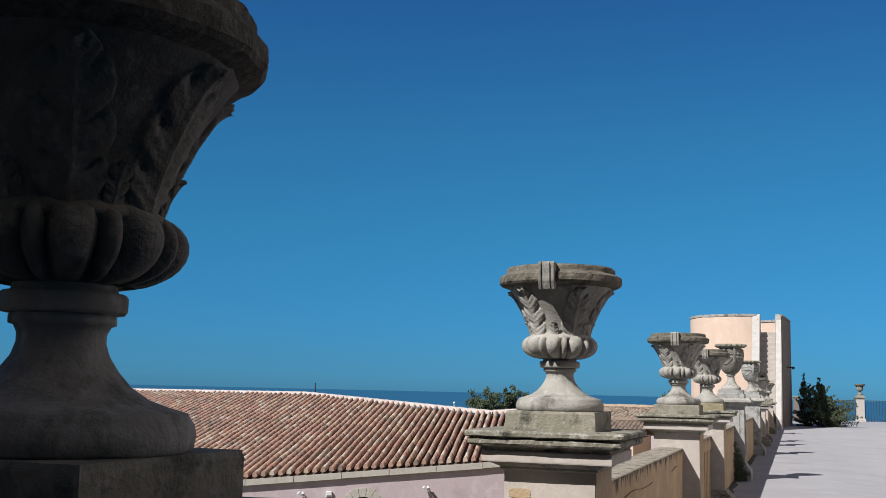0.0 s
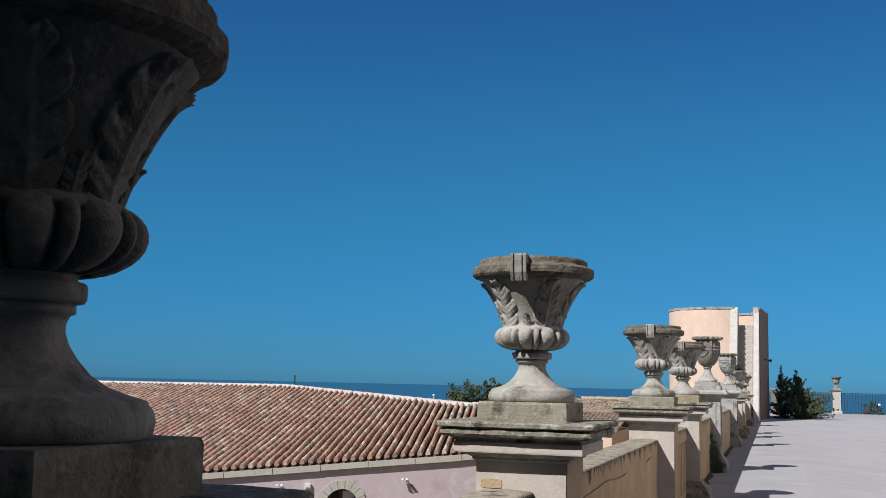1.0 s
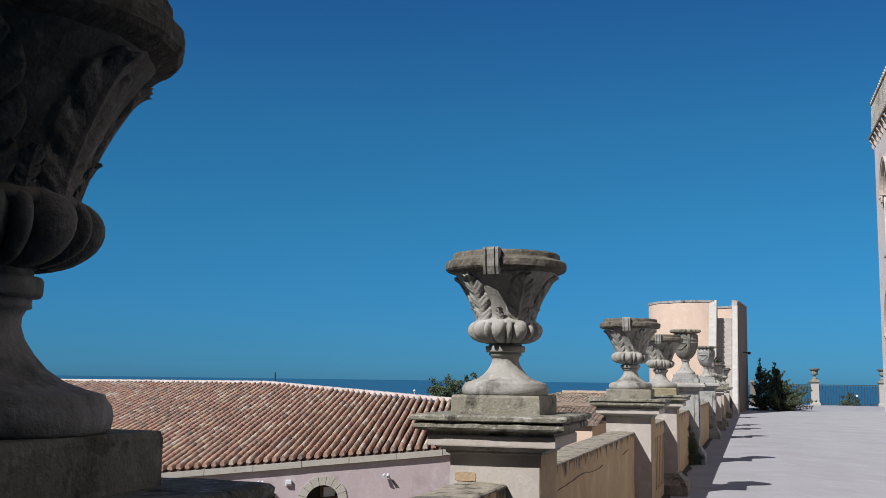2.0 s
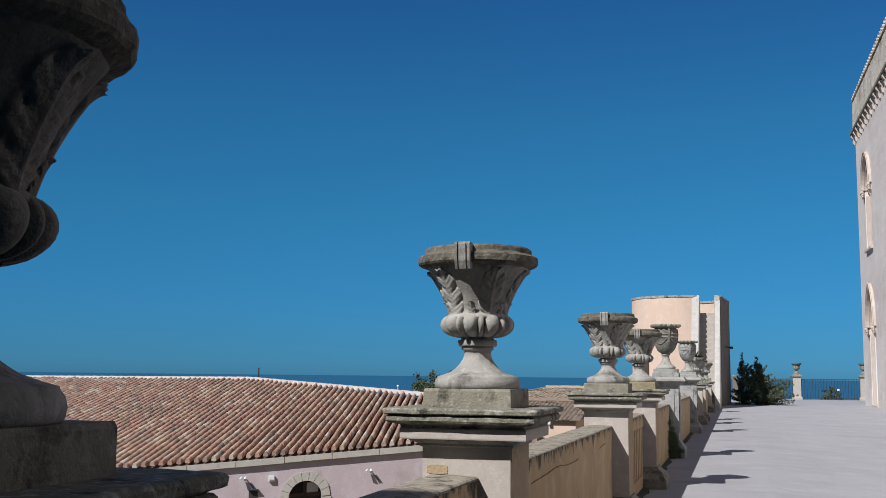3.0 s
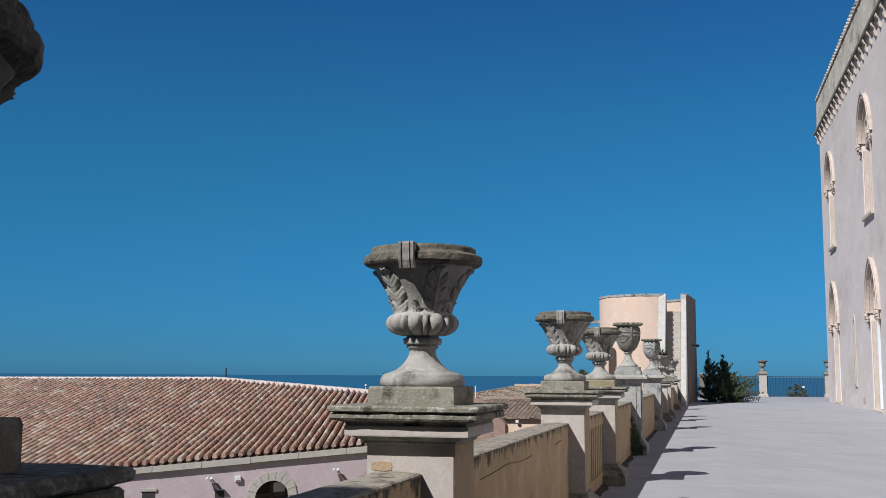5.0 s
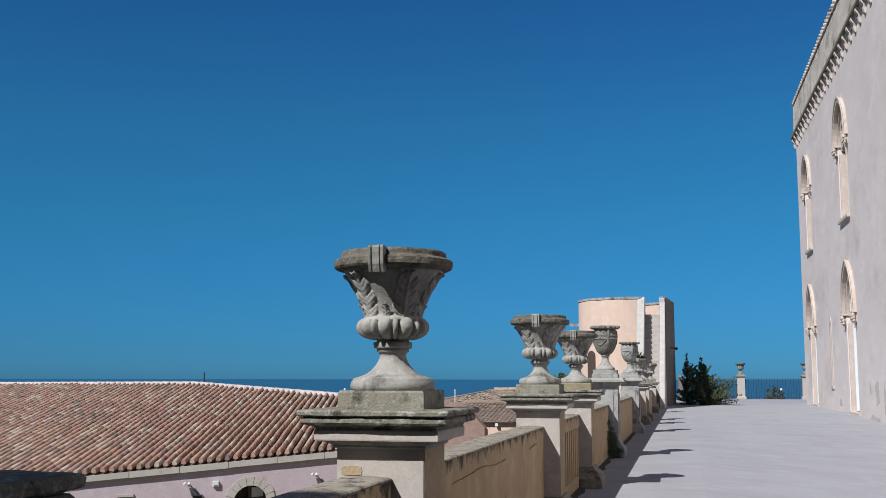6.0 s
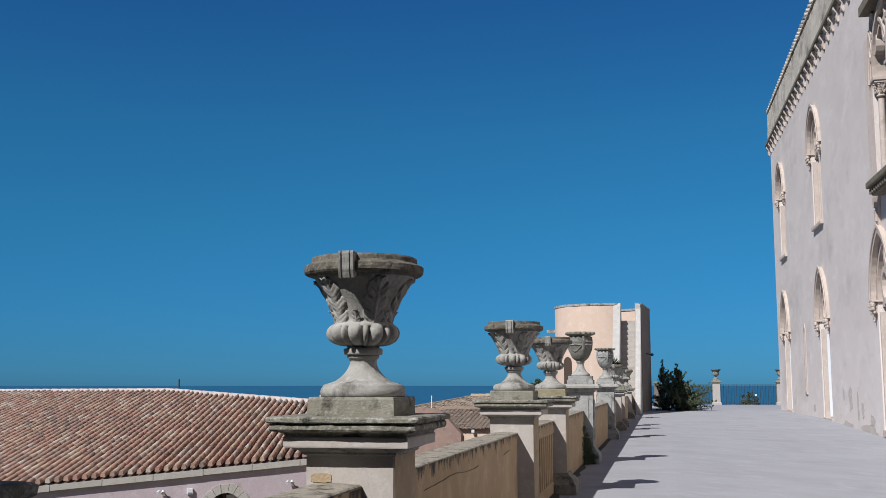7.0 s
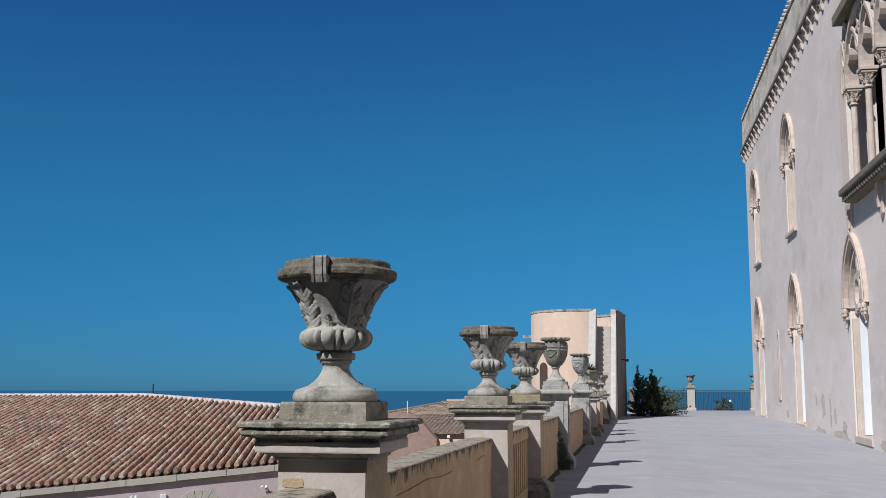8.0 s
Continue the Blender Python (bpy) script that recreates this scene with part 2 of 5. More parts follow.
# ---- mesh helpers ----
def finish(bm, name, material, smooth=False):
    me = bpy.data.meshes.new(name)
    bmesh.ops.recalc_face_normals(bm, faces=bm.faces)
    bm.to_mesh(me)
    bm.free()
    if smooth:
        me.shade_smooth()
    me.materials.append(material)
    return me


def part(name, bm, material, parent=None, label="", smooth=False, at=None):
    """Links a bmesh as one mesh object, under a thing or a part."""
    ob = new(name, finish(bm, name, material, smooth))
    if parent is not None:
        ob.parent = parent
    if at is not None:
        ob.matrix_basis = at
    if label:
        ob["label"] = label
    return ob


def piece(name, me, parent, m):
    ob = new(name, me)
    ob.parent = parent
    ob.matrix_basis = m
    return ob


def base_empty(name, m, label, category, group="", kind=""):
    ob = new(name)
    ob.empty_display_size = 0.1
    ob.matrix_basis = m
    return tagged(ob, label, category, group, kind)


def box(x0, x1, y0, y1, z0, z1, bevel=0.0, bm=None):
    bm = bm or bmesh.new()
    r = bmesh.ops.create_cube(bm, size=1.0, matrix=Matrix.Translation(((x0 + x1) / 2, (y0 + y1) / 2, (z0 + z1) / 2))
                              @ Matrix.Diagonal((abs(x1 - x0), abs(y1 - y0), abs(z1 - z0), 1)))
    if bevel:
        edges = {e for v in r["verts"] for e in v.link_edges}
        bmesh.ops.bevel(bm, geom=list(edges), offset=bevel, segments=2, affect="EDGES", profile=0.6)
    return bm


def lathe(profile, seg=48, wobble=0.0, seed=0.0, lobes=0, depth=0.0, bm=None, sweep=2 * math.pi, chips=0.0):
    """A turned body from rows of (radius, height), with uneven wear."""
    bm = bm or bmesh.new()
    rings = []
    for r, z in profile:
        ring = []
        for k in range(seg):
            a = sweep * k / seg
            rr = r * (1 + depth * math.cos(lobes * a)) if lobes else r
            rr += wobble * noise.noise((6 * math.cos(a) + seed, 6 * math.sin(a), 25 * z)) if r > 0.004 else 0
            if chips:
                rr -= chips * max(0.0, noise.noise((22 * math.cos(a) + seed, 22 * math.sin(a), 60 * z)) + 0.1) * 2
            ring.append(bm.verts.new((rr * math.cos(a), rr * math.sin(a), z + (chips * 0.6 * noise.noise((17 * math.cos(a), 17 * math.sin(a), seed)) if chips else 0))))
        rings.append(ring)
    for a, b in zip(rings, rings[1:]):
        for k in range(seg):
            bm.faces.new((a[k], a[(k + 1) % seg], b[(k + 1) % seg], b[k]))
    for ring in (rings[0], rings[-1]):
        bm.faces.new(ring)
    return bm


def moulded(profile, n=9, wear=0.0, seed=0.0):
    """A square moulded block from rows of (half width, height), its edges chipped and uneven."""
    bm = bmesh.new()
    rings = []
    for h, z in profile:
        ring = []
        for side in range(4):
            for k in range(n):
                u = -h + 2 * h * k / n
                x, y = ((u, -h), (h, u), (-u, h), (-h, -u))[side]
                p = Vector((x, y, z))
                if wear:
                    q = Vector((x * 14 + seed, y * 14, z * 30))
                    corner = 1.0 if k == 0 else 0.45
                    d = (noise.noise(q) + 0.7 * noise.noise(q * 3.1)) * wear
                    d2 = max(0.0, noise.noise(q * 0.6 + Vector((7, 3, seed))) + 0.6 * noise.noise(q * 2.7)) * wear * 1.3 * corner
                    p.x -= (1 if x > 0 else -1) * d2 * abs(x) / h - d * 0.25
                    p.y -= (1 if y > 0 else -1) * d2 * abs(y) / h - d * 0.25
                    p.z += d * 0.14
                ring.append(bm.verts.new(p))
        rings.append(ring)
    m = 4 * n
    for a, b in zip(rings, rings[1:]):
        for k in range(m):
            bm.faces.new((a[k], a[(k + 1) % m], b[(k + 1) % m], b[k]))
    bm.faces.new(rings[0]), bm.faces.new(rings[-1])
    return bm


def prism(outline, y0, y1, bm=None):
    """An (x, z) outline drawn out along y."""
    bm = bm or bmesh.new()
    a = [bm.verts.new((x, y0, z)) for x, z in outline]
    b = [bm.verts.new((x, y1, z)) for x, z in outline]
    for k in range(len(a)):
        j = (k + 1) % len(a)
        bm.faces.new((a[k], a[j], b[j], b[k]))
    bm.faces.new(a), bm.faces.new(b)
    return bm


def rod(p, q, r, seg=8, bm=None, r2=None):
    bm = bm or bmesh.new()
    p, q = Vector(p), Vector(q)
    t = (q - p).to_track_quat("Z", "Y").to_matrix().to_4x4()
    bmesh.ops.create_cone(bm, cap_ends=True, segments=seg, radius1=r, radius2=r if r2 is None else r2, depth=(q - p).length,
                          matrix=Matrix.Translation((p + q) / 2) @ t)
    return bm


def roughen(bm, amount, size, seed=0.0):
    for v in bm.verts:
        p = v.co * size + Vector((seed, seed * 0.7, 0))
        v.co += amount * Vector((noise.noise(p), noise.noise(p + Vector((9, 0, 0))), noise.noise(p + Vector((0, 9, 0)))))
    return bm

# ---- ground, sea, terrace ----
bm = bmesh.new()
xs = [-4800, -1500, -500, -200, -90, -40, -12, 0, 12, 40, 90, 200, 500, 1500, 4800]
ys = [-400, -150, -60, -20, 0, 20, 40, 60, 90, 140, 200, 245]
grid = [[bm.verts.new((x, y, -4.0 - 0.004 * max(0, y - 60) + 0.25 * noise.noise((x * 0.02, y * 0.02, 0)))) for x in xs] for y in ys]
far_row = [bm.verts.new((x, 262, -5.6)) for x in xs]
for a, b in zip(grid + [far_row], grid[1:] + [far_row]):
    if a is not b:
        for k in range(len(xs) - 1):
            bm.faces.new((a[k], a[k + 1], b[k + 1], b[k]))
tagged(part("ground", bm, EARTH), "dry grassy land falling towards the sea", "ground", kind="structure")

bm = bmesh.new()
bm.faces.new([bm.verts.new(p) for p in ((-4900, 235, -5.0), (4900, 235, -5.0), (4900, 4930, -5.0), (-4900, 4930, -5.0))])
tagged(part("water", bm, SEA), "deep blue sea reaching to the horizon", "sea", kind="structure")


def dip(x, y):
    """Lowers the floor near the castle so the wall's foot fits the camera's view."""
    return -0.017 * min(20.0, max(0.0, 29 - y)) * min(1.0, max(0.0, (x - 1.0) / 4.5))


bm = bmesh.new()
xs = [-0.33, 0, 0.5, 1, 1.75, 2.5, 3.25, 4, 4.75, 5.6, 9.0, 13.0]
ys = [-9.0 + 2 * k for k in range(30)] + [50.9]
grid = [[bm.verts.new((x, y, dip(x, y))) for x in xs] for y in ys]
low = [[bm.verts.new((x, y, -0.35)) for x in (xs[0], xs[-1])] for y in (ys[0], ys[-1])]
for a, b in zip(grid, grid[1:]):
    for k in range(len(xs) - 1):
        bm.faces.new((a[k], a[k + 1], b[k + 1], b[k]))
bm.faces.new([g[0] for g in grid] + [low[1][0], low[0][0]])
bm.faces.new([g[-1] for g in grid] + [low[1][1], low[0][1]])
bm.faces.new(grid[0] + [low[0][1], low[0][0]])
bm.faces.new(grid[-1] + [low[1][1], low[1][0]])
bm.faces.new((low[0][0], low[0][1], low[1][1], low[1][0]))
tagged(part("floor", bm, FLOOR), "pale grey worn screed terrace floor", "terrace", kind="structure")

tagged(part("wall_retaining", box(-0.31, 12.9, -8.9, 50.8, -4.6, -0.352), OCHRE), "plastered wall under the terrace", "wall", kind="structure")

# unseen wall, added behind the terrace to shade the near urn
tagged(part("wall_south", box(-14, 12, -7.2, -6.4, -4.5, 7.1), CASTLE), "unseen plastered wall added behind the terrace for shade", "wall", kind="structure")

# unseen slab and walls, added to limit sky and bounced light on the near urn
tagged(part("ceiling_portico", box(-3.2, 5.4, -6.38, -3.5, 3.5, 3.68), CASTLE), "unseen slab added over the terrace's near end to block sky light", "ceiling", kind="structure")
tagged(part("wall_portico", box(-3.5, -3.2, -6.38, -3.5, -4.5, 3.49), CASTLE), "unseen side wall added to block light from the near urn", "wall", kind="structure")
tagged(part("wall_portico", box(2.3, 2.6, -6.38, -0.8, -0.1, 3.49), CASTLE), "unseen side wall added to block light from the near urn", "wall", kind="structure")

# ---- balustrade ----
CX = -0.15          # line of the pedestals' axes
TOP = 0.88          # their height


def pedestal(y, seed, label, slim=False, sink=0.0, slender=1.0):
    """Moulded pier: base, dado, coved neck, band and weathered cap slab."""
    ob = base_empty("pedestal", pose(CX, y, -sink) @ Matrix.Diagonal((slender, slender, 1, 1)), label, "pedestal", "pedestals of the balustrade")
    if slim:
        part("base", moulded([(0.235, 0), (0.235, 0.11), (0.225, 0.125), (0.20, 0.16), (0.175, 0.20), (0.17, 0.215)], 7, 0.012, seed), STONE_GREY, ob)
        bm = moulded([(0.16, 0.20), (0.16, 0.90)], 5, 0.003, seed)
        part("dado", bm, STONE_GREY, ob)
        for a in range(4):
            bm = box(-0.105, 0.105, -0.172, -0.158, 0.30, 0.80, 0.006)
            part("raised_panel", bm, STONE_GREY, ob, at=pose(0, 0, 0, 0, 0, 90 * a))
        part("neck", moulded([(0.165, 0.895), (0.18, 0.905), (0.195, 0.93), (0.2, 0.935)], 7, 0.004, seed), STONE_GREY, ob)
        part("cap", moulded([(0.215, 0.935), (0.25, 0.95), (0.25, 0.975), (0.235, 0.985), (0.228, 1.0)], 9, 0.006, seed), STONE, ob, "dark-stained cap slab")
        return ob
    part("base", moulded([(0.245, 0), (0.245, 0.09), (0.23, 0.105), (0.205, 0.14), (0.175, 0.17), (0.165, 0.19)], 8, 0.016, seed), STONE_OLD, ob, "chipped mossy base")
    part("dado", moulded([(0.15, 0.18), (0.15, 0.40), (0.15, 0.60), (0.15, 0.762)], 6, 0.003, seed), DADO, ob)
    part("side_render", box(0.148, 0.1535, -0.146, 0.146, 0.19, 0.760, 0.002), OCHRE_BARE, ob, "ochre rendered face towards the terrace")
    part("neck", moulded([(0.152, 0.757), (0.163, 0.763), (0.163, 0.769), (0.177, 0.776), (0.195, 0.784), (0.197, 0.787)], 16, 0.003, seed), STONE, ob)
    part("band", moulded([(0.212, 0.786), (0.213, 0.79), (0.213, 0.818), (0.21, 0.822)], 9, 0.0025, seed), DADO, ob)
    part("bed_moulding", moulded([(0.206, 0.8205), (0.212, 0.832), (0.228, 0.836), (0.243, 0.8395), (0.2485, 0.846), (0.2485, 0.857), (0.244, 0.8625)], 34, 0.006, seed + 5), CAP, ob, "lichen-covered roll under the cap slab")
    part("cap", moulded([(0.240, 0.8625), (0.242, 0.8655), (0.253, 0.867), (0.258, 0.870), (0.258, 0.881), (0.254, 0.886), (0.246, 0.888)], 44, 0.009, seed + 9), CAP, ob, "lichen-covered chipped cap slab")
    return ob


def bowl_radius(z):
    """Outline of the flared bowl above its gadrooned belly; z from the plinth's foot."""
    k = max(0.0, min(1.0, (z - 0.325) / 0.165))
    return 0.094 + 0.044 * k + 0.046 * k ** 2


def leaf_mesh(wide=0.046):
    """A carved acanthus leaf that clings to the bowl: a broad blade with rounded lobes, drilled eyes between them, a midrib and a tip that curls out; it faces -y."""
    bm = bmesh.new()
    rows, cols = 40, 21
    grid = []
    for i in range(rows):
        u = i / (rows - 1)
        curl = max(0.0, (u - 0.82) / 0.18)
        row = []
        for j in range(cols):
            v = 2 * j / (cols - 1) - 1
            w = abs(v)
            phase = 3.6 * (u - 0.16 * w) + 0.3 + (0.12 if v > 0 else 0.0)
            lobe = abs(math.sin(math.pi * phase)) ** 0.6
            half = wide * (0.36 + 0.66 * math.sin(math.pi * min(1.0, 0.10 + 0.78 * u)) ** 0.8) * (0.78 + 0.22 * lobe) * (1.0 - 0.60 * curl ** 1.5)
            out = 0.003 + 0.006 * (1 - w) ** 0.7 + 0.004 * math.exp(-(v / 0.09) ** 2)
            out += 0.009 * w * (lobe - 0.6)
            fine = math.sin(2 * math.pi * (10.8 * (u - 0.16 * w) + 0.2))
            out += 0.0018 * fine * min(1.0, 3 * w)
            out -= 0.015 * math.exp(-((w - 0.62) / 0.20) ** 2) * max(0.0, 1 - lobe / 0.55)
            if w > 0.96:
                out = -0.004
            out += 0.012 * curl ** 1.6 * (1 - 0.6 * w)
            z = 0.316 + 0.160 * u - 0.012 * curl ** 2.5 * (1 - w) + 0.012 * w * (1 - curl) * u
            r = bowl_radius(z) + out
            a = v * half / max(0.08, bowl_radius(z))
            row.append(bm.verts.new((r * math.sin(a), -r * math.cos(a), z)))
        grid.append(row)
    grid.append([bm.verts.new((v.co.x * 0.8, v.co.y + 0.020, v.co.z + 0.002)) for v in grid[-1]])
    for a, b in zip(grid, grid[1:]):
        for k in range(cols - 1):
            bm.faces.new((a[k], a[k + 1], b[k + 1], b[k]))
    return bm


def gadroon_mesh(wide, plump):
    """One lobe of the belly, facing -y: an egg, broad and round above and pointed below."""
    bm = bmesh.new()
    rows, cols = 13, 9
    pts = []
    for i in range(rows):
        u = i / (rows - 1)
        a = math.pi * (0.06 + 0.88 * u)
        z = 0.284 - 0.041 * math.cos(a)
        r0 = 0.062 + 0.044 * math.sin(a) + 0.016 * u
        w = wide * (0.22 + 0.82 * math.sin(math.pi * (0.10 + 0.62 * u)) ** 1.2)
        row = []
        for j in range(cols):
            v = 2 * j / (cols - 1) - 1
            r = r0 - 0.004 + plump * math.sqrt(max(0, 1 - v * v)) * math.sin(a) ** 0.7 - (0.008 if abs(v) > 0.98 else 0)
            row.append(bm.verts.new((w * v, -r, z)))
        pts.append(row)
    for a, b in zip(pts, pts[1:]):
        for k in range(cols - 1):
            bm.faces.new((a[k], a[k + 1], b[k + 1], b[k]))
    return bm


# second set in the darker stone that stands for shade on the near urn
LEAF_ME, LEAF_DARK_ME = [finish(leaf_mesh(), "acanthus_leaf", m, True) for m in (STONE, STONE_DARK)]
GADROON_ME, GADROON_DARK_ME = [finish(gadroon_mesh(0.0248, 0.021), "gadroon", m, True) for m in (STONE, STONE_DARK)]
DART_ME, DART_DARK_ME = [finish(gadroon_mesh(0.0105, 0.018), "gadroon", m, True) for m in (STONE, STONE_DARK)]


def flared_urn(y, z, seed, label, plinth_stone=None, dx=0.0, tall=1.0, crust_shade=None, step=0.0):
    """Flared garden urn on a square plinth: foot, knop, gadrooned belly, bowl with acanthus leaves, crusted and
    shade-darkened rim and two grooved lugs.
    """
    ob = base_empty("urn", pose(CX + dx, y, z) @ Matrix.Diagonal((1, 1, tall, 1)), label, "urn", "urns on the balustrade")
    part("plinth", moulded([(0.151, 0), (0.151, 0.06), (0.148, 0.068)], 10, 0.004, seed), plinth_stone or STONE_OLD, ob, "square weathered plinth")
    foot = [(0.140, 0.066), (0.147, 0.072), (0.149, 0.085), (0.146, 0.097), (0.140, 0.105), (0.139, 0.109), (0.118, 0.115), (0.096, 0.123),
            (0.077, 0.136), (0.062, 0.152), (0.051, 0.168), (0.0465, 0.182), (0.047, 0.192), (0.051, 0.200), (0.0565, 0.2015), (0.0565, 0.210), (0.053, 0.214)]
    part("foot", lathe(foot, 48, 0.003, seed), STONE, ob, smooth=True)
    part("knop", lathe([(0.052, 0.212), (0.0655, 0.2135), (0.068, 0.217), (0.068, 0.232), (0.0655, 0.235), (0.057, 0.236), (0.056, 0.243), (0.060, 0.250)], 48, 0.0015, seed), STONE, ob, smooth=True)
    bowl = [(0.056, 0.243), (0.070, 0.250), (0.084, 0.264), (0.091, 0.284), (0.103, 0.302), (0.113, 0.309), (0.111, 0.316), (0.101, 0.322), (0.096, 0.326)]
    bowl += [(bowl_radius(0.325 + 0.0165 * k), 0.326 + 0.0165 * k) for k in range(1, 11)]
    bowl += [(0.180, 0.494), (0.10, 0.497)]
    cup = part("bowl", lathe(bowl, 56, 0.003, seed + 2), crust_shade or STONE, ob, smooth=True)
    lobe, dart, frond = (GADROON_DARK_ME, DART_DARK_ME, LEAF_DARK_ME) if crust_shade else (GADROON_ME, DART_ME, LEAF_ME)
    rim = [(0.174, 0.482), (0.192, 0.486), (0.204, 0.490), (0.2095, 0.497), (0.2105, 0.506), (0.2095, 0.519), (0.205, 0.523), (0.190 + step, 0.529), (0.1865 + step, 0.533), (0.1855 + step, 0.546), (0.182 + step, 0.552), (0.165, 0.551), (0.155, 0.50)]
    part("rim", lathe(rim, 90, 0.004, seed + 4, chips=0.0016), STONE_RIM, ob, "crusted rim, darkened further to stand for shade")
    for k in range(9):
        piece("gadroon", lobe, cup, pose(0, 0, 0, 0, 0, 40 * k))
        piece("gadroon", dart, cup, pose(0, 0, 0, 0, 0, 40 * k + 20))
    for a in (36, 90, 144, 216, 270, 324):
        piece("acanthus_leaf", frond, cup, pose(0, 0, 0, 0, 0, a))
    for a in (2, 63, 117, 180, 243, 297):
        piece("leaf_bud", frond, cup, pose(0, 0, 0, 0, 0, a) @ Matrix.Translation((0, -0.069, 0.2226)) @ Matrix.Diagonal((0.32, 0.30, 0.30, 1)))
    for k in range(2):
        bm = bmesh.new()
        prof = [(-0.150, 0.550), (-0.222, 0.554), (-0.229, 0.546), (-0.225, 0.490), (-0.214, 0.464), (-0.206, 0.461), (-0.185, 0.470), (-0.170, 0.486)]
        for x0, x1, inset in ((-0.026, -0.017, 0), (-0.017, -0.012, 0.006), (-0.012, 0.012, 0.0), (0.012, 0.017, 0.006), (0.017, 0.026, 0)):
            a = [bm.verts.new((x0, yy + inset * (yy < -0.2), zz)) for yy, zz in prof]
            b = [bm.verts.new((x1, yy + inset * (yy < -0.2), zz)) for yy, zz in prof]
            for i in range(len(a)):
                j = (i + 1) % len(a)
                bm.faces.new((a[i], a[j], b[j], b[i]))
            bm.faces.new(a), bm.faces.new(b)
        part("lug", bm, STONE, ob, "grooved stone lug", at=pose(0, 0, 0, 0, 0, 180 * k))
    return ob


def egg_urn(y, z, seed, label, s=1.0):
    """Egg-shaped urn on a stepped plinth with a fluted lip, straps and swags."""
    ob = base_empty("urn", pose(CX, y, z) @ Matrix.Diagonal((s, s, s, 1)), label, "urn", "urns on the balustrade")
    part("plinth", moulded([(0.165, 0), (0.165, 0.045), (0.163, 0.05), (0.150, 0.052), (0.150, 0.098), (0.146, 0.102)], 8, 0.004, seed), STONE_GREY, ob)
    foot = [(0.118, 0.10), (0.122, 0.11), (0.120, 0.125), (0.100, 0.14), (0.070, 0.17), (0.050, 0.21), (0.042, 0.25), (0.042, 0.27), (0.056, 0.275), (0.056, 0.287), (0.046, 0.292)]
    part("foot", lathe(foot, 40, 0.003, seed), STONE, ob, smooth=True)
    body = [(0.046, 0.29), (0.075, 0.305), (0.105, 0.335), (0.128, 0.38), (0.142, 0.44), (0.147, 0.50), (0.150, 0.505), (0.151, 0.535), (0.147, 0.54), (0.146, 0.585), (0.140, 0.60), (0.128, 0.612), (0.128, 0.622)]
    part("body", lathe(body, 48, 0.004, seed), STONE_DARK if seed < 40 else STONE_GREY, ob, "weathered body", smooth=True)
    part("lip", lathe([(0.125, 0.618), (0.160, 0.626), (0.180, 0.638), (0.184, 0.655), (0.174, 0.668), (0.145, 0.664), (0.14, 0.62)], 96, 0.004, seed, lobes=16, depth=0.075), STONE_OLD, ob, "fluted lip")
    for k in range(4):
        bm = bmesh.new()
        prof = [(0.085, 0.33), (0.128, 0.38), (0.156, 0.44), (0.163, 0.50), (0.166, 0.54), (0.160, 0.60), (0.14, 0.615)]
        ring = [[bm.verts.new((x, -r + (0.014 if abs(x) > 0.015 else 0), h)) for x in (-0.018, -0.012, 0.012, 0.018)] for r, h in prof]
        for a, b in zip(ring, ring[1:]):
            for i in range(3):
                bm.faces.new((a[i], a[i + 1], b[i + 1], b[i]))
        part("strap", bm, STONE_DARK if seed < 40 else STONE_GREY, ob, at=pose(0, 0, 0, 0, 0, 20 + 90 * k))
        bm = bmesh.new()
        drop = [(math.radians(8 + 74 * j / 9), 0.500 - 0.085 * math.sin(math.pi * j / 9)) for j in range(10)]
        pts = [((0.150 - 0.18 * (0.5 - h) ** 1.2) * math.sin(a), -(0.150 - 0.18 * (0.5 - h) ** 1.2) * math.cos(a), h) for a, h in drop]
        for p, q in zip(pts, pts[1:]):
            rod(p, q, 0.008, 6, bm)
        part("swag", bm, STONE_DARK if seed < 40 else STONE_GREY, ob, at=pose(0, 0, 0, 0, 0, 20 + 90 * k))
    for h, r in ((0.505, 0.150), (0.545, 0.151)):
        part("fillet", lathe([(r - 0.012, h - 0.008), (r + 0.008, h - 0.006), (r + 0.008, h + 0.006), (r - 0.012, h + 0.008)], 40), STONE_GREY, ob)
    return ob


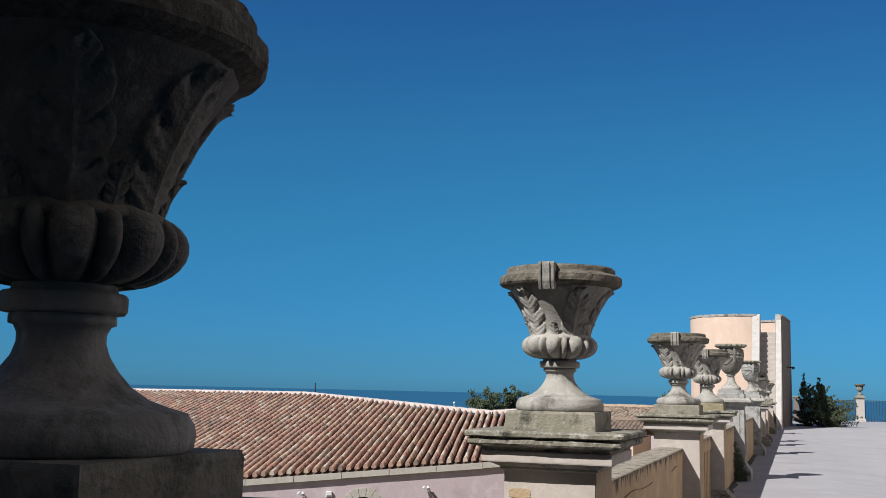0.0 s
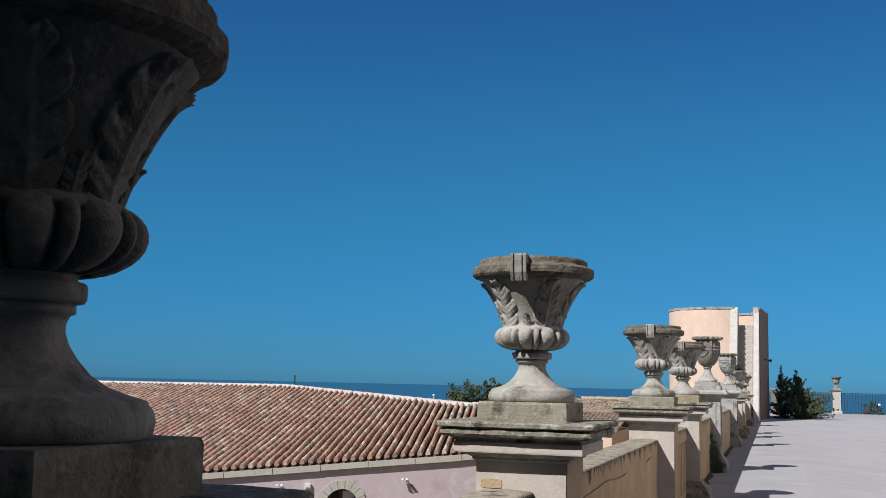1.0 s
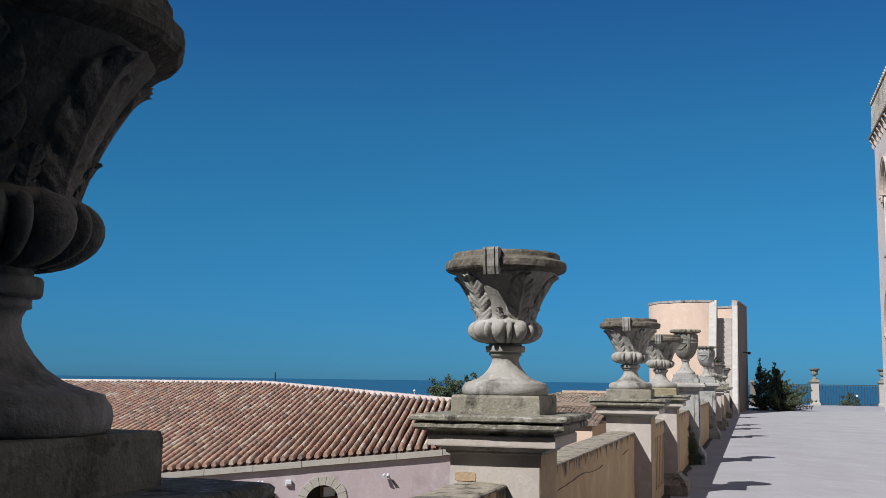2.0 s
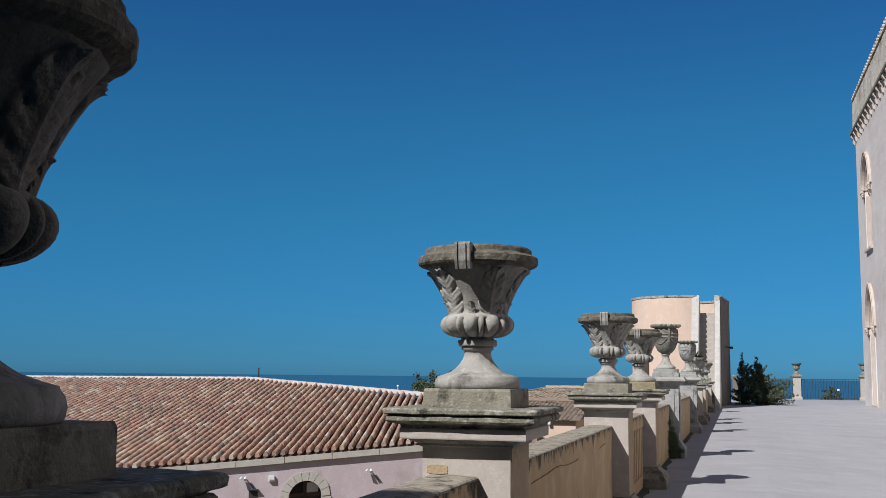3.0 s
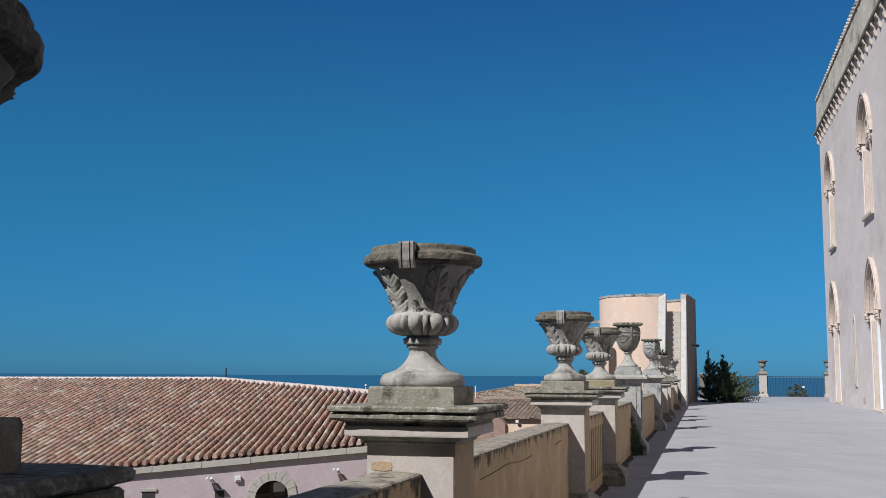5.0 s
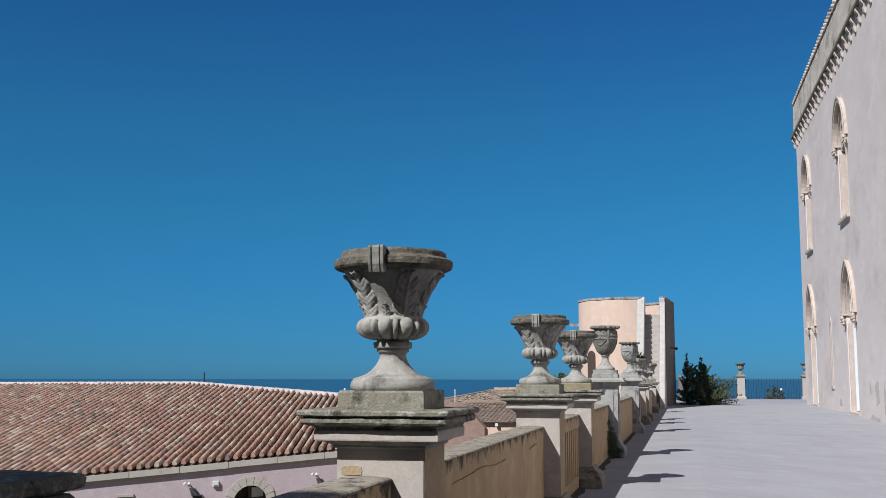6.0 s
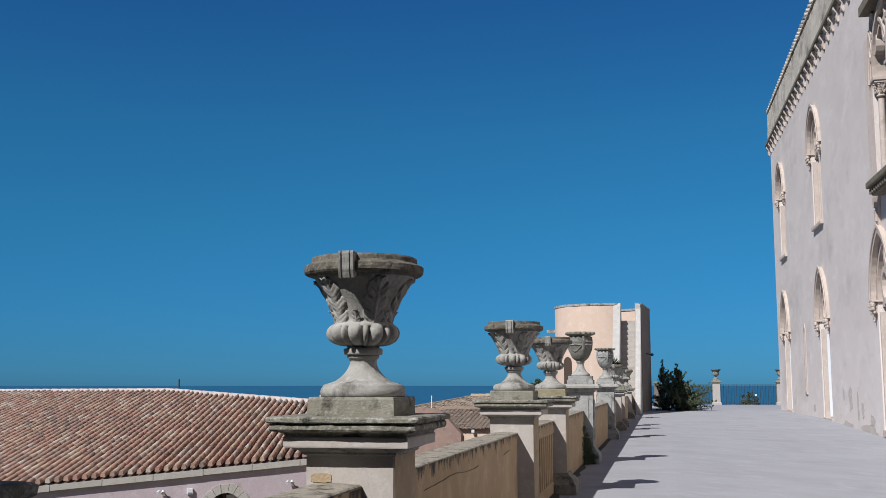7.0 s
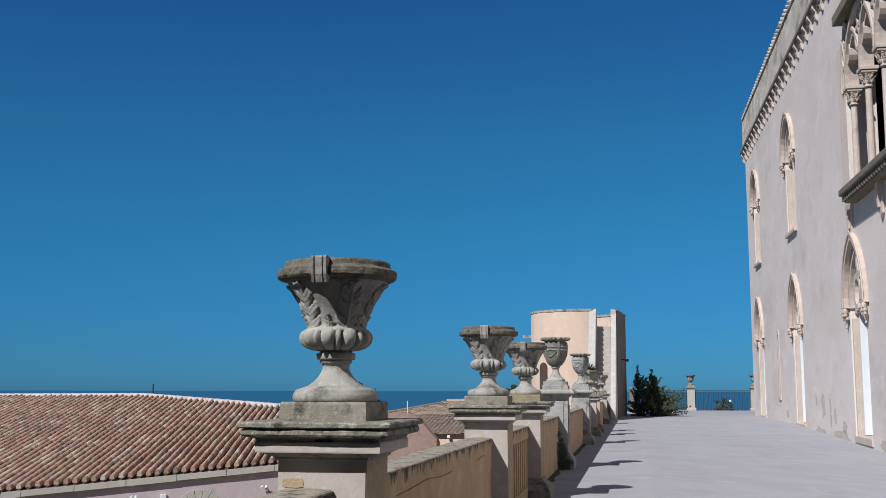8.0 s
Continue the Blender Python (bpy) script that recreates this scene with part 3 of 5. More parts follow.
def parapet(y0, y1, seed, openwork=False, cracked=False):
    """Low plastered wall with a stained coping between two pedestals."""
    x0, x1, top = -0.285, -0.111, 0.664
    n = max(4, int((y1 - y0) / 0.12))
    ob = base_empty("parapet_wall", pose(0, 0, 0), "ochre plastered parapet with black-stained coping" if not openwork else "ochre parapet with a grille of upright bars", "parapet", "parapets of the balustrade", "structure")
    bm = bmesh.new()
    rings = []
    for k in range(n + 1):
        y = y0 + (y1 - y0) * k / n
        j = 0.004 * noise.noise((y * 7, seed, 0))
        j2 = 0.004 * noise.noise((y * 7, seed, 5))
        rings.append([bm.verts.new(p) for p in ((x0, y, top - 0.032), (x0 - 0.006, y, top - 0.01), (x0 + 0.01, y, top + j), ((x0 + x1) / 2, y, top + 0.004 + j2), (x1 - 0.004, y, top + 0.5 * j2), (x1 + 0.003 + 0.5 * j, y, top - 0.004 + 0.5 * j), (x1 + 0.002, y, top - 0.010 - 0.006 * noise.noise((y * 9, seed, 2))))])
    for a, b in zip(rings, rings[1:]):
        for i in range(6):
            bm.faces.new((a[i], a[i + 1], b[i + 1], b[i]))
        bm.faces.new((a[6], a[0], b[0], b[6]))
    bm.faces.new(rings[0]), bm.faces.new(rings[-1])
    part("coping", bm, COPING, ob, "black-stained mossy coping")
    if openwork:
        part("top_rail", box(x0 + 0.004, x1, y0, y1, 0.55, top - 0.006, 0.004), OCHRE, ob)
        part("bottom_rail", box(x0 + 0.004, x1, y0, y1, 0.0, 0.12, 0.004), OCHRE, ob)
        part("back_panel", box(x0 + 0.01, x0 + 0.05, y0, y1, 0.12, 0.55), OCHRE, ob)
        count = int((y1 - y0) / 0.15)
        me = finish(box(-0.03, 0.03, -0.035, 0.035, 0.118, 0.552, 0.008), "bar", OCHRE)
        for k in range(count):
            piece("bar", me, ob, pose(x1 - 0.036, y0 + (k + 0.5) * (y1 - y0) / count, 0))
    else:
        bm = bmesh.new()
        bm.faces.new([bm.verts.new((x1, y, z)) for y, z in ((y0, 0.0), (y1, 0.0), (y1, top - 0.006), (y0, top - 0.006))])
        bmesh.ops.subdivide_edges(bm, edges=bm.edges, cuts=14, use_grid_fill=True)
        for v in bm.verts:
            v.co.x += 0.004 * noise.noise((v.co.y * 3, v.co.z * 5, seed))
        r = bmesh.ops.extrude_face_region(bm, geom=bm.faces[:])
        for v in r["geom"]:
            if isinstance(v, bmesh.types.BMVert):
                v.co.x = x0 + 0.004
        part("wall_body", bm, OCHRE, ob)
    if cracked:
        # a broken settlement crack that runs below the coping
        bm, k, y = bmesh.new(), 0, y0 + 0.25
        line = []
        while y < y1 - 0.12:
            line.append((y, top - 0.108 + 0.004 * (y - y0) + 0.016 * noise.noise((y * 2.1, seed, 1)) + 0.006 * noise.noise((y * 17, seed, 2))))
            y += 0.035
        for k, (a, b) in enumerate(zip(line, line[1:])):
            if noise.noise((a[0] * 2.3, seed, 9)) > 0.0:
                w = 0.0003 + 0.0003 * noise.noise((a[0] * 9, 3, seed))
                bm.faces.new([bm.verts.new((x1 + 0.0045, y, z)) for y, z in ((a[0], a[1] - w), (b[0], b[1] - w), (b[0], b[1] + w), (a[0], a[1] + w))])
        r = bmesh.ops.extrude_face_region(bm, geom=bm.faces[:])
        for v in r["geom"]:
            if isinstance(v, bmesh.types.BMVert):
                v.co.x -= 0.006
        part("crack", bm, LEDGE, ob, "dark crack in the plaster")
    return ob


Y_PIERS = [-2.415, 0.15, 3.99, 6.48]
URN_TEXT = ["crusted limestone urn, darkened to stand for shade, with gadrooned belly and acanthus leaves", "sunlit weathered limestone urn with acanthus leaves and dark rim",
            "weathered limestone urn with acanthus leaves on its pedestal", "limestone urn with yellowish lichen on its plinth"]
for k, y in enumerate(Y_PIERS):
    pedestal(y, 3.1 * k + 1, "pale plastered stone pedestal with lichened moulded cap", False, (0.016, 0, 0, 0)[k], (0.96, 1, 1, 1)[k])
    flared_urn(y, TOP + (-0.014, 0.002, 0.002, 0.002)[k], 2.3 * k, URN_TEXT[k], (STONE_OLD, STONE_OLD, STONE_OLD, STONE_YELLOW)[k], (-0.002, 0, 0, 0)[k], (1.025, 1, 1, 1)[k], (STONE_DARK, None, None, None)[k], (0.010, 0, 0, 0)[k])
pedestal(10.25, 31, "grey panelled stone pedestal with moulded base", True)
pedestal(16.35, 37, "grey panelled stone pedestal with moulded base", True)
egg_urn(10.25, 1.001, 31, "dark egg-shaped stone urn with a fluted lip")
egg_urn(16.35, 1.001, 47, "grey egg-shaped stone urn with a fluted lip")
for k, y in enumerate((20.0, 22.2, 28.1)):
    pedestal(y, 50 + k, "weathered stone pedestal far along the balustrade")
    flared_urn(y, TOP + 0.002, 9.1 + k, "small weathered urn far along the balustrade")
patch = bmesh.new()
ring = []
for k in range(28):
    a = 2 * math.pi * k / 28
    ca, sa = math.cos(a), math.sin(a)
    f = 1 + 0.14 * noise.noise((4 * ca, 4 * sa, 4))
    ring.append((0.036 * f * math.copysign(abs(ca) ** 0.45, ca) - 0.098, 0.684 + 0.015 * f * math.copysign(abs(sa) ** 0.5, sa)))
prism(ring, -0.1525, -0.149, patch)
tagged(part("exposed_stone", patch, OCHRE_BARE, at=pose(CX, 0.15, 0)), "patch of bare brown stone where plaster has fallen", "stone")
SPANS = [(-6.38, -2.57), (-2.26, -0.002), (0.302, 3.84), (4.142, 6.33), (6.632, 10.08), (10.42, 16.18), (16.52, 19.85), (20.15, 22.05), (22.35, 27.95), (28.25, 34.6)]
for k, (a, b) in enumerate(SPANS):
    parapet(a, b, 3.7 * k, openwork=(k == 3), cracked=(k == 2))

# near-black strips along the parapets' foot, uneven at their edge
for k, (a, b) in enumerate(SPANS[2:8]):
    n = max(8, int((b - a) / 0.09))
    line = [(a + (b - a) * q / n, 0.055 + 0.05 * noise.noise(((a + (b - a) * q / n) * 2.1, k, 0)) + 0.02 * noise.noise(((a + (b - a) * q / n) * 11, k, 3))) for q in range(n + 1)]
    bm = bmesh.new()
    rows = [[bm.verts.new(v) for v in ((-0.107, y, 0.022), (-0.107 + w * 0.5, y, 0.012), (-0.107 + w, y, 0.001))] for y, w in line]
    for p, q in zip(rows, rows[1:]):
        for i in range(2):
            bm.faces.new((p[i], p[i + 1], q[i + 1], q[i]))
    tagged(part("moss", bm, FOOT_STRIP), "near-black strip along the foot of the parapet", "moss", kind="stuff")

# dry succulents in one far urn
r = random.Random(15)
me = bpy.data.meshes.new("leaves")
vs, fs = [], []
for k in range(46):
    a, e, ln = r.uniform(0, 6.28), r.uniform(0.35, 1.3), r.uniform(0.12, 0.26)
    d = Vector((math.cos(a) * math.cos(e), math.sin(a) * math.cos(e), math.sin(e)))
    side_v = d.cross(Vector((0, 0, 1))).normalized() * 0.018
    o = len(vs)
    vs += [tuple(v) for v in (-side_v * 0.6, side_v * 0.6, d * ln * 0.6 + side_v, d * ln + Vector((0, 0, -0.03)), d * ln * 0.6 - side_v)]
    fs.append((o, o + 1, o + 2, o + 3, o + 4))
me.from_pydata(vs, [], fs)
me.materials.append(LEAF_OLIVE)
pl = base_empty("plant", pose(CX, 20.0, TOP + 0.53), "dry spiky succulent growing in a far urn", "plant")
ob = new("leaves", me)
ob.parent = pl

# ---- castle ----
WX = 5.53           # the face of the castle towards the terrace


def shear_to_view(p):
    """Lowers the long facade towards its near end to fit the camera's view."""
    x, y, z = p
    return Vector((x, y, z - (0.0045 + 0.001 * max(0.0, z)) * (41 - y) - 0.03))


def sheared(bm):
    for v in bm.verts:
        v.co = shear_to_view(v.co)
    return bm


def pointed(half, spring, apex, n=9):
    """Outline of a pointed arch over (y, z), from the right springing over the apex to the left one."""
    rise = apex - spring
    r = (half * half + rise * rise) / (2 * half)
    a1 = math.atan2(rise, r - half)
    right = [(half - r + r * math.cos(a1 * k / n), spring + r * math.sin(a1 * k / n)) for k in range(n + 1)]
    return right + [(-y, z) for y, z in reversed(right[:-1])]


def slab(outer, inner, x0, x1, bm=None):
    """A flat frame between two open outlines of equally many (y, z) points, from x0 to x1."""
    bm = bm or bmesh.new()
    v = [[bm.verts.new((x, y, z)) for y, z in line] for line in (outer, inner) for x in (x0, x1)]
    of, ob_, inf, inb = v
    for k in range(len(outer) - 1):
        bm.faces.new((of[k], of[k + 1], inf[k + 1], inf[k]))
        bm.faces.new((ob_[k], ob_[k + 1], inb[k + 1], inb[k]))
        bm.faces.new((of[k], of[k + 1], ob_[k + 1], ob_[k]))
        bm.faces.new((inf[k], inf[k + 1], inb[k + 1], inb[k]))
    for k in (0, -1):
        bm.faces.new((of[k], ob_[k], inb[k], inf[k]))
    return bm


def plate(outline, x0, x1, bm=None):
    """A solid (y, z) outline from x0 to x1."""
    bm = bm or bmesh.new()
    a = [bm.verts.new((x0, y, z)) for y, z in outline]
    b = [bm.verts.new((x1, y, z)) for y, z in outline]
    for k in range(len(a)):
        j = (k + 1) % len(a)
        bm.faces.new((a[k], a[j], b[j], b[k]))
    bm.faces.new(a), bm.faces.new(b)
    return bm


def move(bm, y, z=0.0, x=0.0):
    bmesh.ops.translate(bm, verts=bm.verts, vec=(x, y, z))
    return bm


# openings: centre along the wall, half width, foot, springing, apex
DOORS = [(37.45, 0.96, 0.06, 3.00, 4.42), (28.35, 0.96, 0.08, 3.00, 4.40), (19.87, 0.96, 0.10, 3.00, 4.42)]
WINDOWS = [(37.25, 1.0, 5.86, 8.17, 9.32), (28.5, 1.0, 5.84, 8.15, 9.34)]
SLIT = (32.6, 0.16, 0.85, 2.75, 3.0)
LOGGIA = (15.9, 3.95, 5.45, 9.2)


def facade():
    """The wall as upright strips that leave the openings free, over its full thickness."""
    holes = [(c, h, f, a) for c, h, f, s, a in DOORS + WINDOWS] + [(SLIT[0], SLIT[1], SLIT[2], SLIT[4])]
    holes.append((LOGGIA[0], LOGGIA[1], LOGGIA[2], LOGGIA[3]))
    ys = sorted({-6.4, 8.0, 40.5} | {v for c, h, f, a in holes for v in (c - h, c + h)} | {2 * k + 1.0 for k in range(-3, 20)})
    bm = bmesh.new()
    for y0, y1 in zip(ys, ys[1:]):
        mid = (y0 + y1) / 2
        spans, z = [], -0.6
        for f, a in sorted((f, a) for c, h, f, a in holes if abs(mid - c) < h):
            spans.append((z, f))
            z = a
        spans.append((z, 10.7))
        for a, b in spans:
            if b - a > 0.03:
                box(WX, WX + 0.6, y0, y1, a, b, bm=bm)
    bmesh.ops.remove_doubles(bm, verts=bm.verts, dist=0.001)
    return sheared(bm)


castle = tagged(part("wall_castle", facade(), CASTLE), "pale weathered castle facade with pointed windows", "castle wall", kind="structure")
tagged(part("wall_castle_end", sheared(box(WX + 0.602, WX + 14, 39.9, 40.5, -0.6, 12.2)), CASTLE), "rendered end wall of the castle", "castle wall", kind="structure")
tagged(part("wall_castle_rear", box(WX + 13.4, WX + 14, -6.3, 39.89, -0.6, 10.6), CASTLE), "rendered rear wall of the castle", "castle wall", kind="structure")
tagged(part("ceiling", sheared(box(WX + 0.61, WX + 13.3, -6.3, 39.8, 10.3, 10.5)), CASTLE), "flat castle roof slab", "ceiling", kind="structure")
tagged(part("floor_upper", sheared(box(WX + 0.61, WX + 13.3, -6.3, 39.8, 5.0, 5.2)), DARK), "upper storey floor of the castle", "floor", kind="structure")
tagged(part("wall_inner", box(WX + 3.0, WX + 3.2, -6.3, 39.8, -0.5, 9.8), DARK), "inner castle wall, near-black to stand for an unlit room", "wall", kind="structure")

# parapet over the cornice, rough and chipped along its top
bm = bmesh.new()
rows = []
n = 190
for k in range(n + 1):
    y = -6.4 + 47.4 * k / n
    jag = 0.05 * noise.noise((y * 2.3, 1, 0)) + (0.05 if k % 3 == 0 else 0.0)
    rows.append([bm.verts.new(shear_to_view(p)) for p in ((WX - 0.05, y, 10.98), (WX - 0.03, y, 11.6), (WX - 0.02, y, 12.20 + jag), (WX + 0.3, y, 12.24 + jag), (WX + 0.35, y, 10.7))])
for a, b in zip(rows, rows[1:]):
    for i in range(4):
        bm.faces.new((a[i], a[i + 1], b[i + 1], b[i]))
bm.faces.new(rows[0]), bm.faces.new(rows[-1])
tagged(part("trim_parapet", bm, PARAPET), "rough grey parapet along the castle roof", "parapet", kind="structure")
cornice = tagged(part("trim_cornice", sheared(box(WX - 0.16, WX + 0.3, -6.4, 41.02, 10.86, 10.975, 0.02)), LEDGE), "thin moulded cornice ledge", "cornice", kind="structure")

# hanging corbel arches below the ledge: a small stilted arch on a drop each
bm = bmesh.new()
out = [(0.24, 0.40), (0.24, 0.22), (0.19, 0.20), (0.14, 0.06), (0.09, 0.05), (0.05, 0.14), (0.03, 0.24), (-0.06, 0.29), (-0.15, 0.26), (-0.20, 0.20), (-0.24, 0.20), (-0.24, 0.40)]
plate([(y * 1.5, z) for y, z in out], WX - 0.055, WX - 0.001, bm)
hook = [(0.0, 0.40), (-0.13, 0.40), (-0.14, 0.30), (-0.10, 0.24), (-0.06, 0.20), (-0.075, 0.10), (-0.06, 0.02), (-0.03, -0.04), (0.0, -0.02)]
for side in (0.08, 0.24):
    ends = [bm.verts.new((WX - 0.002 + x, side, z)) for x, z in hook]
    if side > 0.2:
        for k in range(len(hook)):
            j = (k + 1) % len(hook)
            bm.faces.new((first[k], first[j], ends[j], ends[k]))
    bm.faces.new(ends)
    first = ends
corbel_me = finish(bm, "corbel", TRIM)
for k in range(34):
    y = 40.6 - 0.78 * k
    piece("corbel", corbel_me, cornice, Matrix.Translation(shear_to_view((0, y, 10.45))))
# nubs of half-round tiles along the parapet's top
parapet_top = tagged(part("trim_tiles", sheared(box(WX - 0.06, WX + 0.3, -6.3, 40.98, 12.28, 12.32, 0.01)), PARAPET), "thin mortar bed under the tiles on the parapet", "parapet tiles", kind="structure")
nub_me = finish(rod((WX - 0.07, 0, 12.34), (WX + 0.32, 0, 12.36), 0.055, 8), "tile_nub", PARAPET)
for k in range(74):
    piece("tile_nub", nub_me, parapet_top, Matrix.Translation(shear_to_view((0, 40.8 - 0.36 * k, 0))))


def capital(bm, y, z, w, h, x0, x1, seed):
    """A carved leafy capital: flaring block with budding leaves."""
    box(x0 + 0.02, x1, y - w * 0.55, y + w * 0.55, z + h * 0.86, z + h, 0.015, bm)
    box(x0 + 0.07, x1, y - w * 0.32, y + w * 0.32, z, z + h * 0.87, 0.02, bm)
    rnd = random.Random(seed)
    for i in range(3):
        for j in range(4):
            r = (0.10 + 0.03 * i) * w / 0.5
            c = (x0 + 0.05 - 0.012 * i + 0.03 * rnd.random(), y + w * (-0.45 + 0.3 * j + 0.06 * rnd.random()), z + h * (0.12 + 0.27 * i))
            bmesh.ops.create_icosphere(bm, subdivisions=1, radius=r * 0.62, matrix=Matrix.Translation(c) @ Matrix.Diagonal((0.9, 0.8, 1.2, 1)))
    return bm


def tracery(c, half, spring, apex, x, bm):
    """Carved tympanum: trefoil rings and ribs, proud of the recess."""
    h = half * 0.36
    for dy, dz, r in ((-h * 1.0, 0.30, h), (h * 1.0, 0.30, h), (0, 0.30 + h * 2.1, h * 1.05), (0, 0.30 + h * 4.0, h * 0.5)):
        ring = [[bm.verts.new((x + dx, c + dy + rr * math.cos(a), spring + dz + 1.25 * rr * math.sin(a))) for rr, dx in ((r, 0.12), (r * 0.98, -0.05), (r * 0.66, -0.05), (r * 0.60, 0.12))]
                for a in (2 * math.pi * k / 14 for k in range(14))]
        for k in range(14):
            for i in range(3):
                a, b = ring[k], ring[(k + 1) % 14]
                bm.faces.new((a[i], a[i + 1], b[i + 1], b[i]))
    return bm


def gothic_opening(name, label, category, c, half, foot, spring, apex, is_door, seed):
    """Surround with jambs, capitals, arch hood and carved tympanum, a recessed leaf or glazing, and a sill or step."""
    ob = base_empty(name, pose(0, 0, 0), label, category, kind="structure")
    # spandrels that square the wall's hole off to the pointed arch
    arch = pointed(half, spring, apex)
    k = len(arch) // 2
    bm = plate([(half, spring), (half, apex + 0.002)] + [p for p in reversed(arch[:k + 1])][:1] + list(reversed(arch[1:k])), WX + 0.002, WX + 0.6)
    plate([(-half, spring)] + list(reversed(arch[k + 1:-1])) + [arch[k]] + [(-half, apex + 0.002)], WX + 0.002, WX + 0.6, bm)
    part("spandrel", sheared(move(bm, c)), CASTLE, ob)
    w, slim = 0.12, 0.13
    outer = pointed(half + w, spring, apex + 0.15)
    inner = pointed(half, spring, apex)
    part("hood", sheared(move(slab(outer, inner, WX - 0.10, WX + 0.25), c)), TRIM, ob, "moulded pointed hood")
    part("hood_roll", sheared(move(slab(pointed(half + w + 0.03, spring, apex + 0.19), pointed(half + w - 0.03, spring, apex + 0.11), WX - 0.125, WX - 0.101), c)), TRIM, ob)
    inner2 = pointed(half - 0.10, spring, apex - 0.16)
    part("inner_arch", sheared(move(slab(inner, inner2, WX + 0.02, WX + 0.20), c)), TRIM, ob)
    part("tympanum", sheared(move(plate(pointed(half - 0.02, spring + 0.0, apex - 0.03), WX + 0.20, WX + 0.36), c)), PIER_STONE, ob, "recessed carved tympanum")
    part("tracery", sheared(tracery(c, half, spring, apex, WX + 0.115, bmesh.new())), TRIM, ob)
    for s in (-1, 1):
        # the wall comes in below the springing, and the arch stands on hanging capitals
        part("jamb_pier", sheared(box(WX + 0.001, WX + 0.6, *sorted((c + s * (half - slim), c + s * (half - 0.002))), foot - 0.02, spring - 0.002)), CASTLE, ob)
        ye = c + s * (half - slim - 0.05)
        part("jamb", sheared(box(WX + 0.03, WX + 0.34, ye - 0.05, ye + 0.05, foot, spring - 0.26, 0.012)), TRIM, ob)
        part("colonnette", sheared(rod((WX + 0.20, c + s * (half - slim - 0.13), foot), (WX + 0.20, c + s * (half - slim - 0.13), spring - 0.25), 0.045, 10)), TRIM, ob)
        part("capital", sheared(capital(bmesh.new(), c + s * (half + 0.0), spring - 0.30, 0.34, 0.30, WX - 0.14, WX + 0.24, seed + s)), TRIM, ob, "leafy carved capital")
        bm = rod((WX - 0.04, c + s * (half + 0.02), spring - 0.44), (WX - 0.04, c + s * (half + 0.02), spring - 0.29), 0.015, 8, r2=0.065)
        bmesh.ops.create_icosphere(bm, subdivisions=1, radius=0.028, matrix=Matrix.Translation((WX - 0.05, c + s * (half + 0.02), spring - 0.45)))
        part("pendant", sheared(bm), TRIM, ob, "carved hanging leaf under the capital")
    part("lintel", sheared(box(WX + 0.1, WX + 0.32, c - half + 0.14, c + half - 0.14, spring - 0.16, spring, 0.01)), TRIM, ob)
    half -= slim
    if is_door:
        part("door_step", sheared(box(WX - 0.03, WX + 0.35, c - half - 0.02, c + half + 0.02, foot - 0.1, foot + 0.05, 0.01)), TRIM, ob)
        for s in (-1, 1):
            bm = box(WX + 0.30, WX + 0.35, *sorted((c + s * 0.02, c + s * (half - 0.02))), foot + 0.07, foot + 0.72, 0.006)
            for e0, e1 in ((0.02, 0.09), (half - 0.14, half - 0.02)):
                box(WX + 0.30, WX + 0.35, *sorted((c + s * e0, c + s * e1)), foot + 0.721, spring - 0.17, 0.006, bm)
            for e0, e1 in ((0.12, half * 0.5 - 0.04), (half * 0.5 + 0.02, half - 0.16)):
                box(WX + 0.285, WX + 0.299, *sorted((c + s * e0, c + s * e1)), foot + 0.15, foot + 0.64, 0.005, bm)
            leaf = part("door_leaf", sheared(bm), WHITE, ob, "white painted glazed door leaf with low panels")
            part("pane", sheared(box(WX + 0.32, WX + 0.328, *sorted((c + s * 0.091, c + s * (half - 0.141))), foot + 0.722, spring - 0.172)), glass, leaf)
        part("door_frame", sheared(box(WX + 0.14, WX + 0.299, c + half - 0.26, c + half - 0.185, foot + 0.07, spring - 0.17, 0.006)), WHITE, ob, "white painted frame")
    else:
        part("window_sill", sheared(box(WX - 0.09, WX + 0.3, c - half - 0.05, c + half + 0.05, foot - 0.11, foot, 0.02)), TRIM, ob)
        part("window_frame", sheared(box(WX + 0.26, WX + 0.34, c - half + 0.002, c + half - 0.002, foot, spring - 0.16, 0.006)), TRIM, ob, "walled-up pale stone infill")
        part("mullion", sheared(rod((WX + 0.14, c, foot), (WX + 0.14, c, spring - 0.2), 0.055, 10)), TRIM, ob)
    return ob


for k, d in enumerate(DOORS):
    gothic_opening(f"door_{k + 1}", "white glazed door in a carved pointed stone surround", "door", *d, True, 11 * k)
for k, d in enumerate(WINDOWS):
    gothic_opening(f"window_{k + 1}", "pointed upper window with carved stone tracery", "window", *d, False, 50 + 11 * k)

# narrow loophole
ob = base_empty("window_slit", pose(0, 0, 0), "narrow pointed loophole with a pale stone edge", "window", kind="structure")
c, h, f, s, a = SLIT
part("window_frame", sheared(move(slab([(h + 0.07, f)] + pointed(h + 0.07, s, a + 0.1) + [(-h - 0.07, f)], [(h - 0.04, f)] + pointed(h - 0.04, s, a - 0.06) + [(-h + 0.04, f)], WX - 0.02, WX + 0.2), c)), TRIM, ob)
part("infill", sheared(box(WX + 0.12, WX + 0.2, c - h + 0.045, c + h - 0.045, f, s - 0.30)), TRIM, ob, "walled-up lower part")
part("recess", sheared(box(WX + 0.22, WX + 0.3, c - h, c + h, f, a)), DARK, ob)
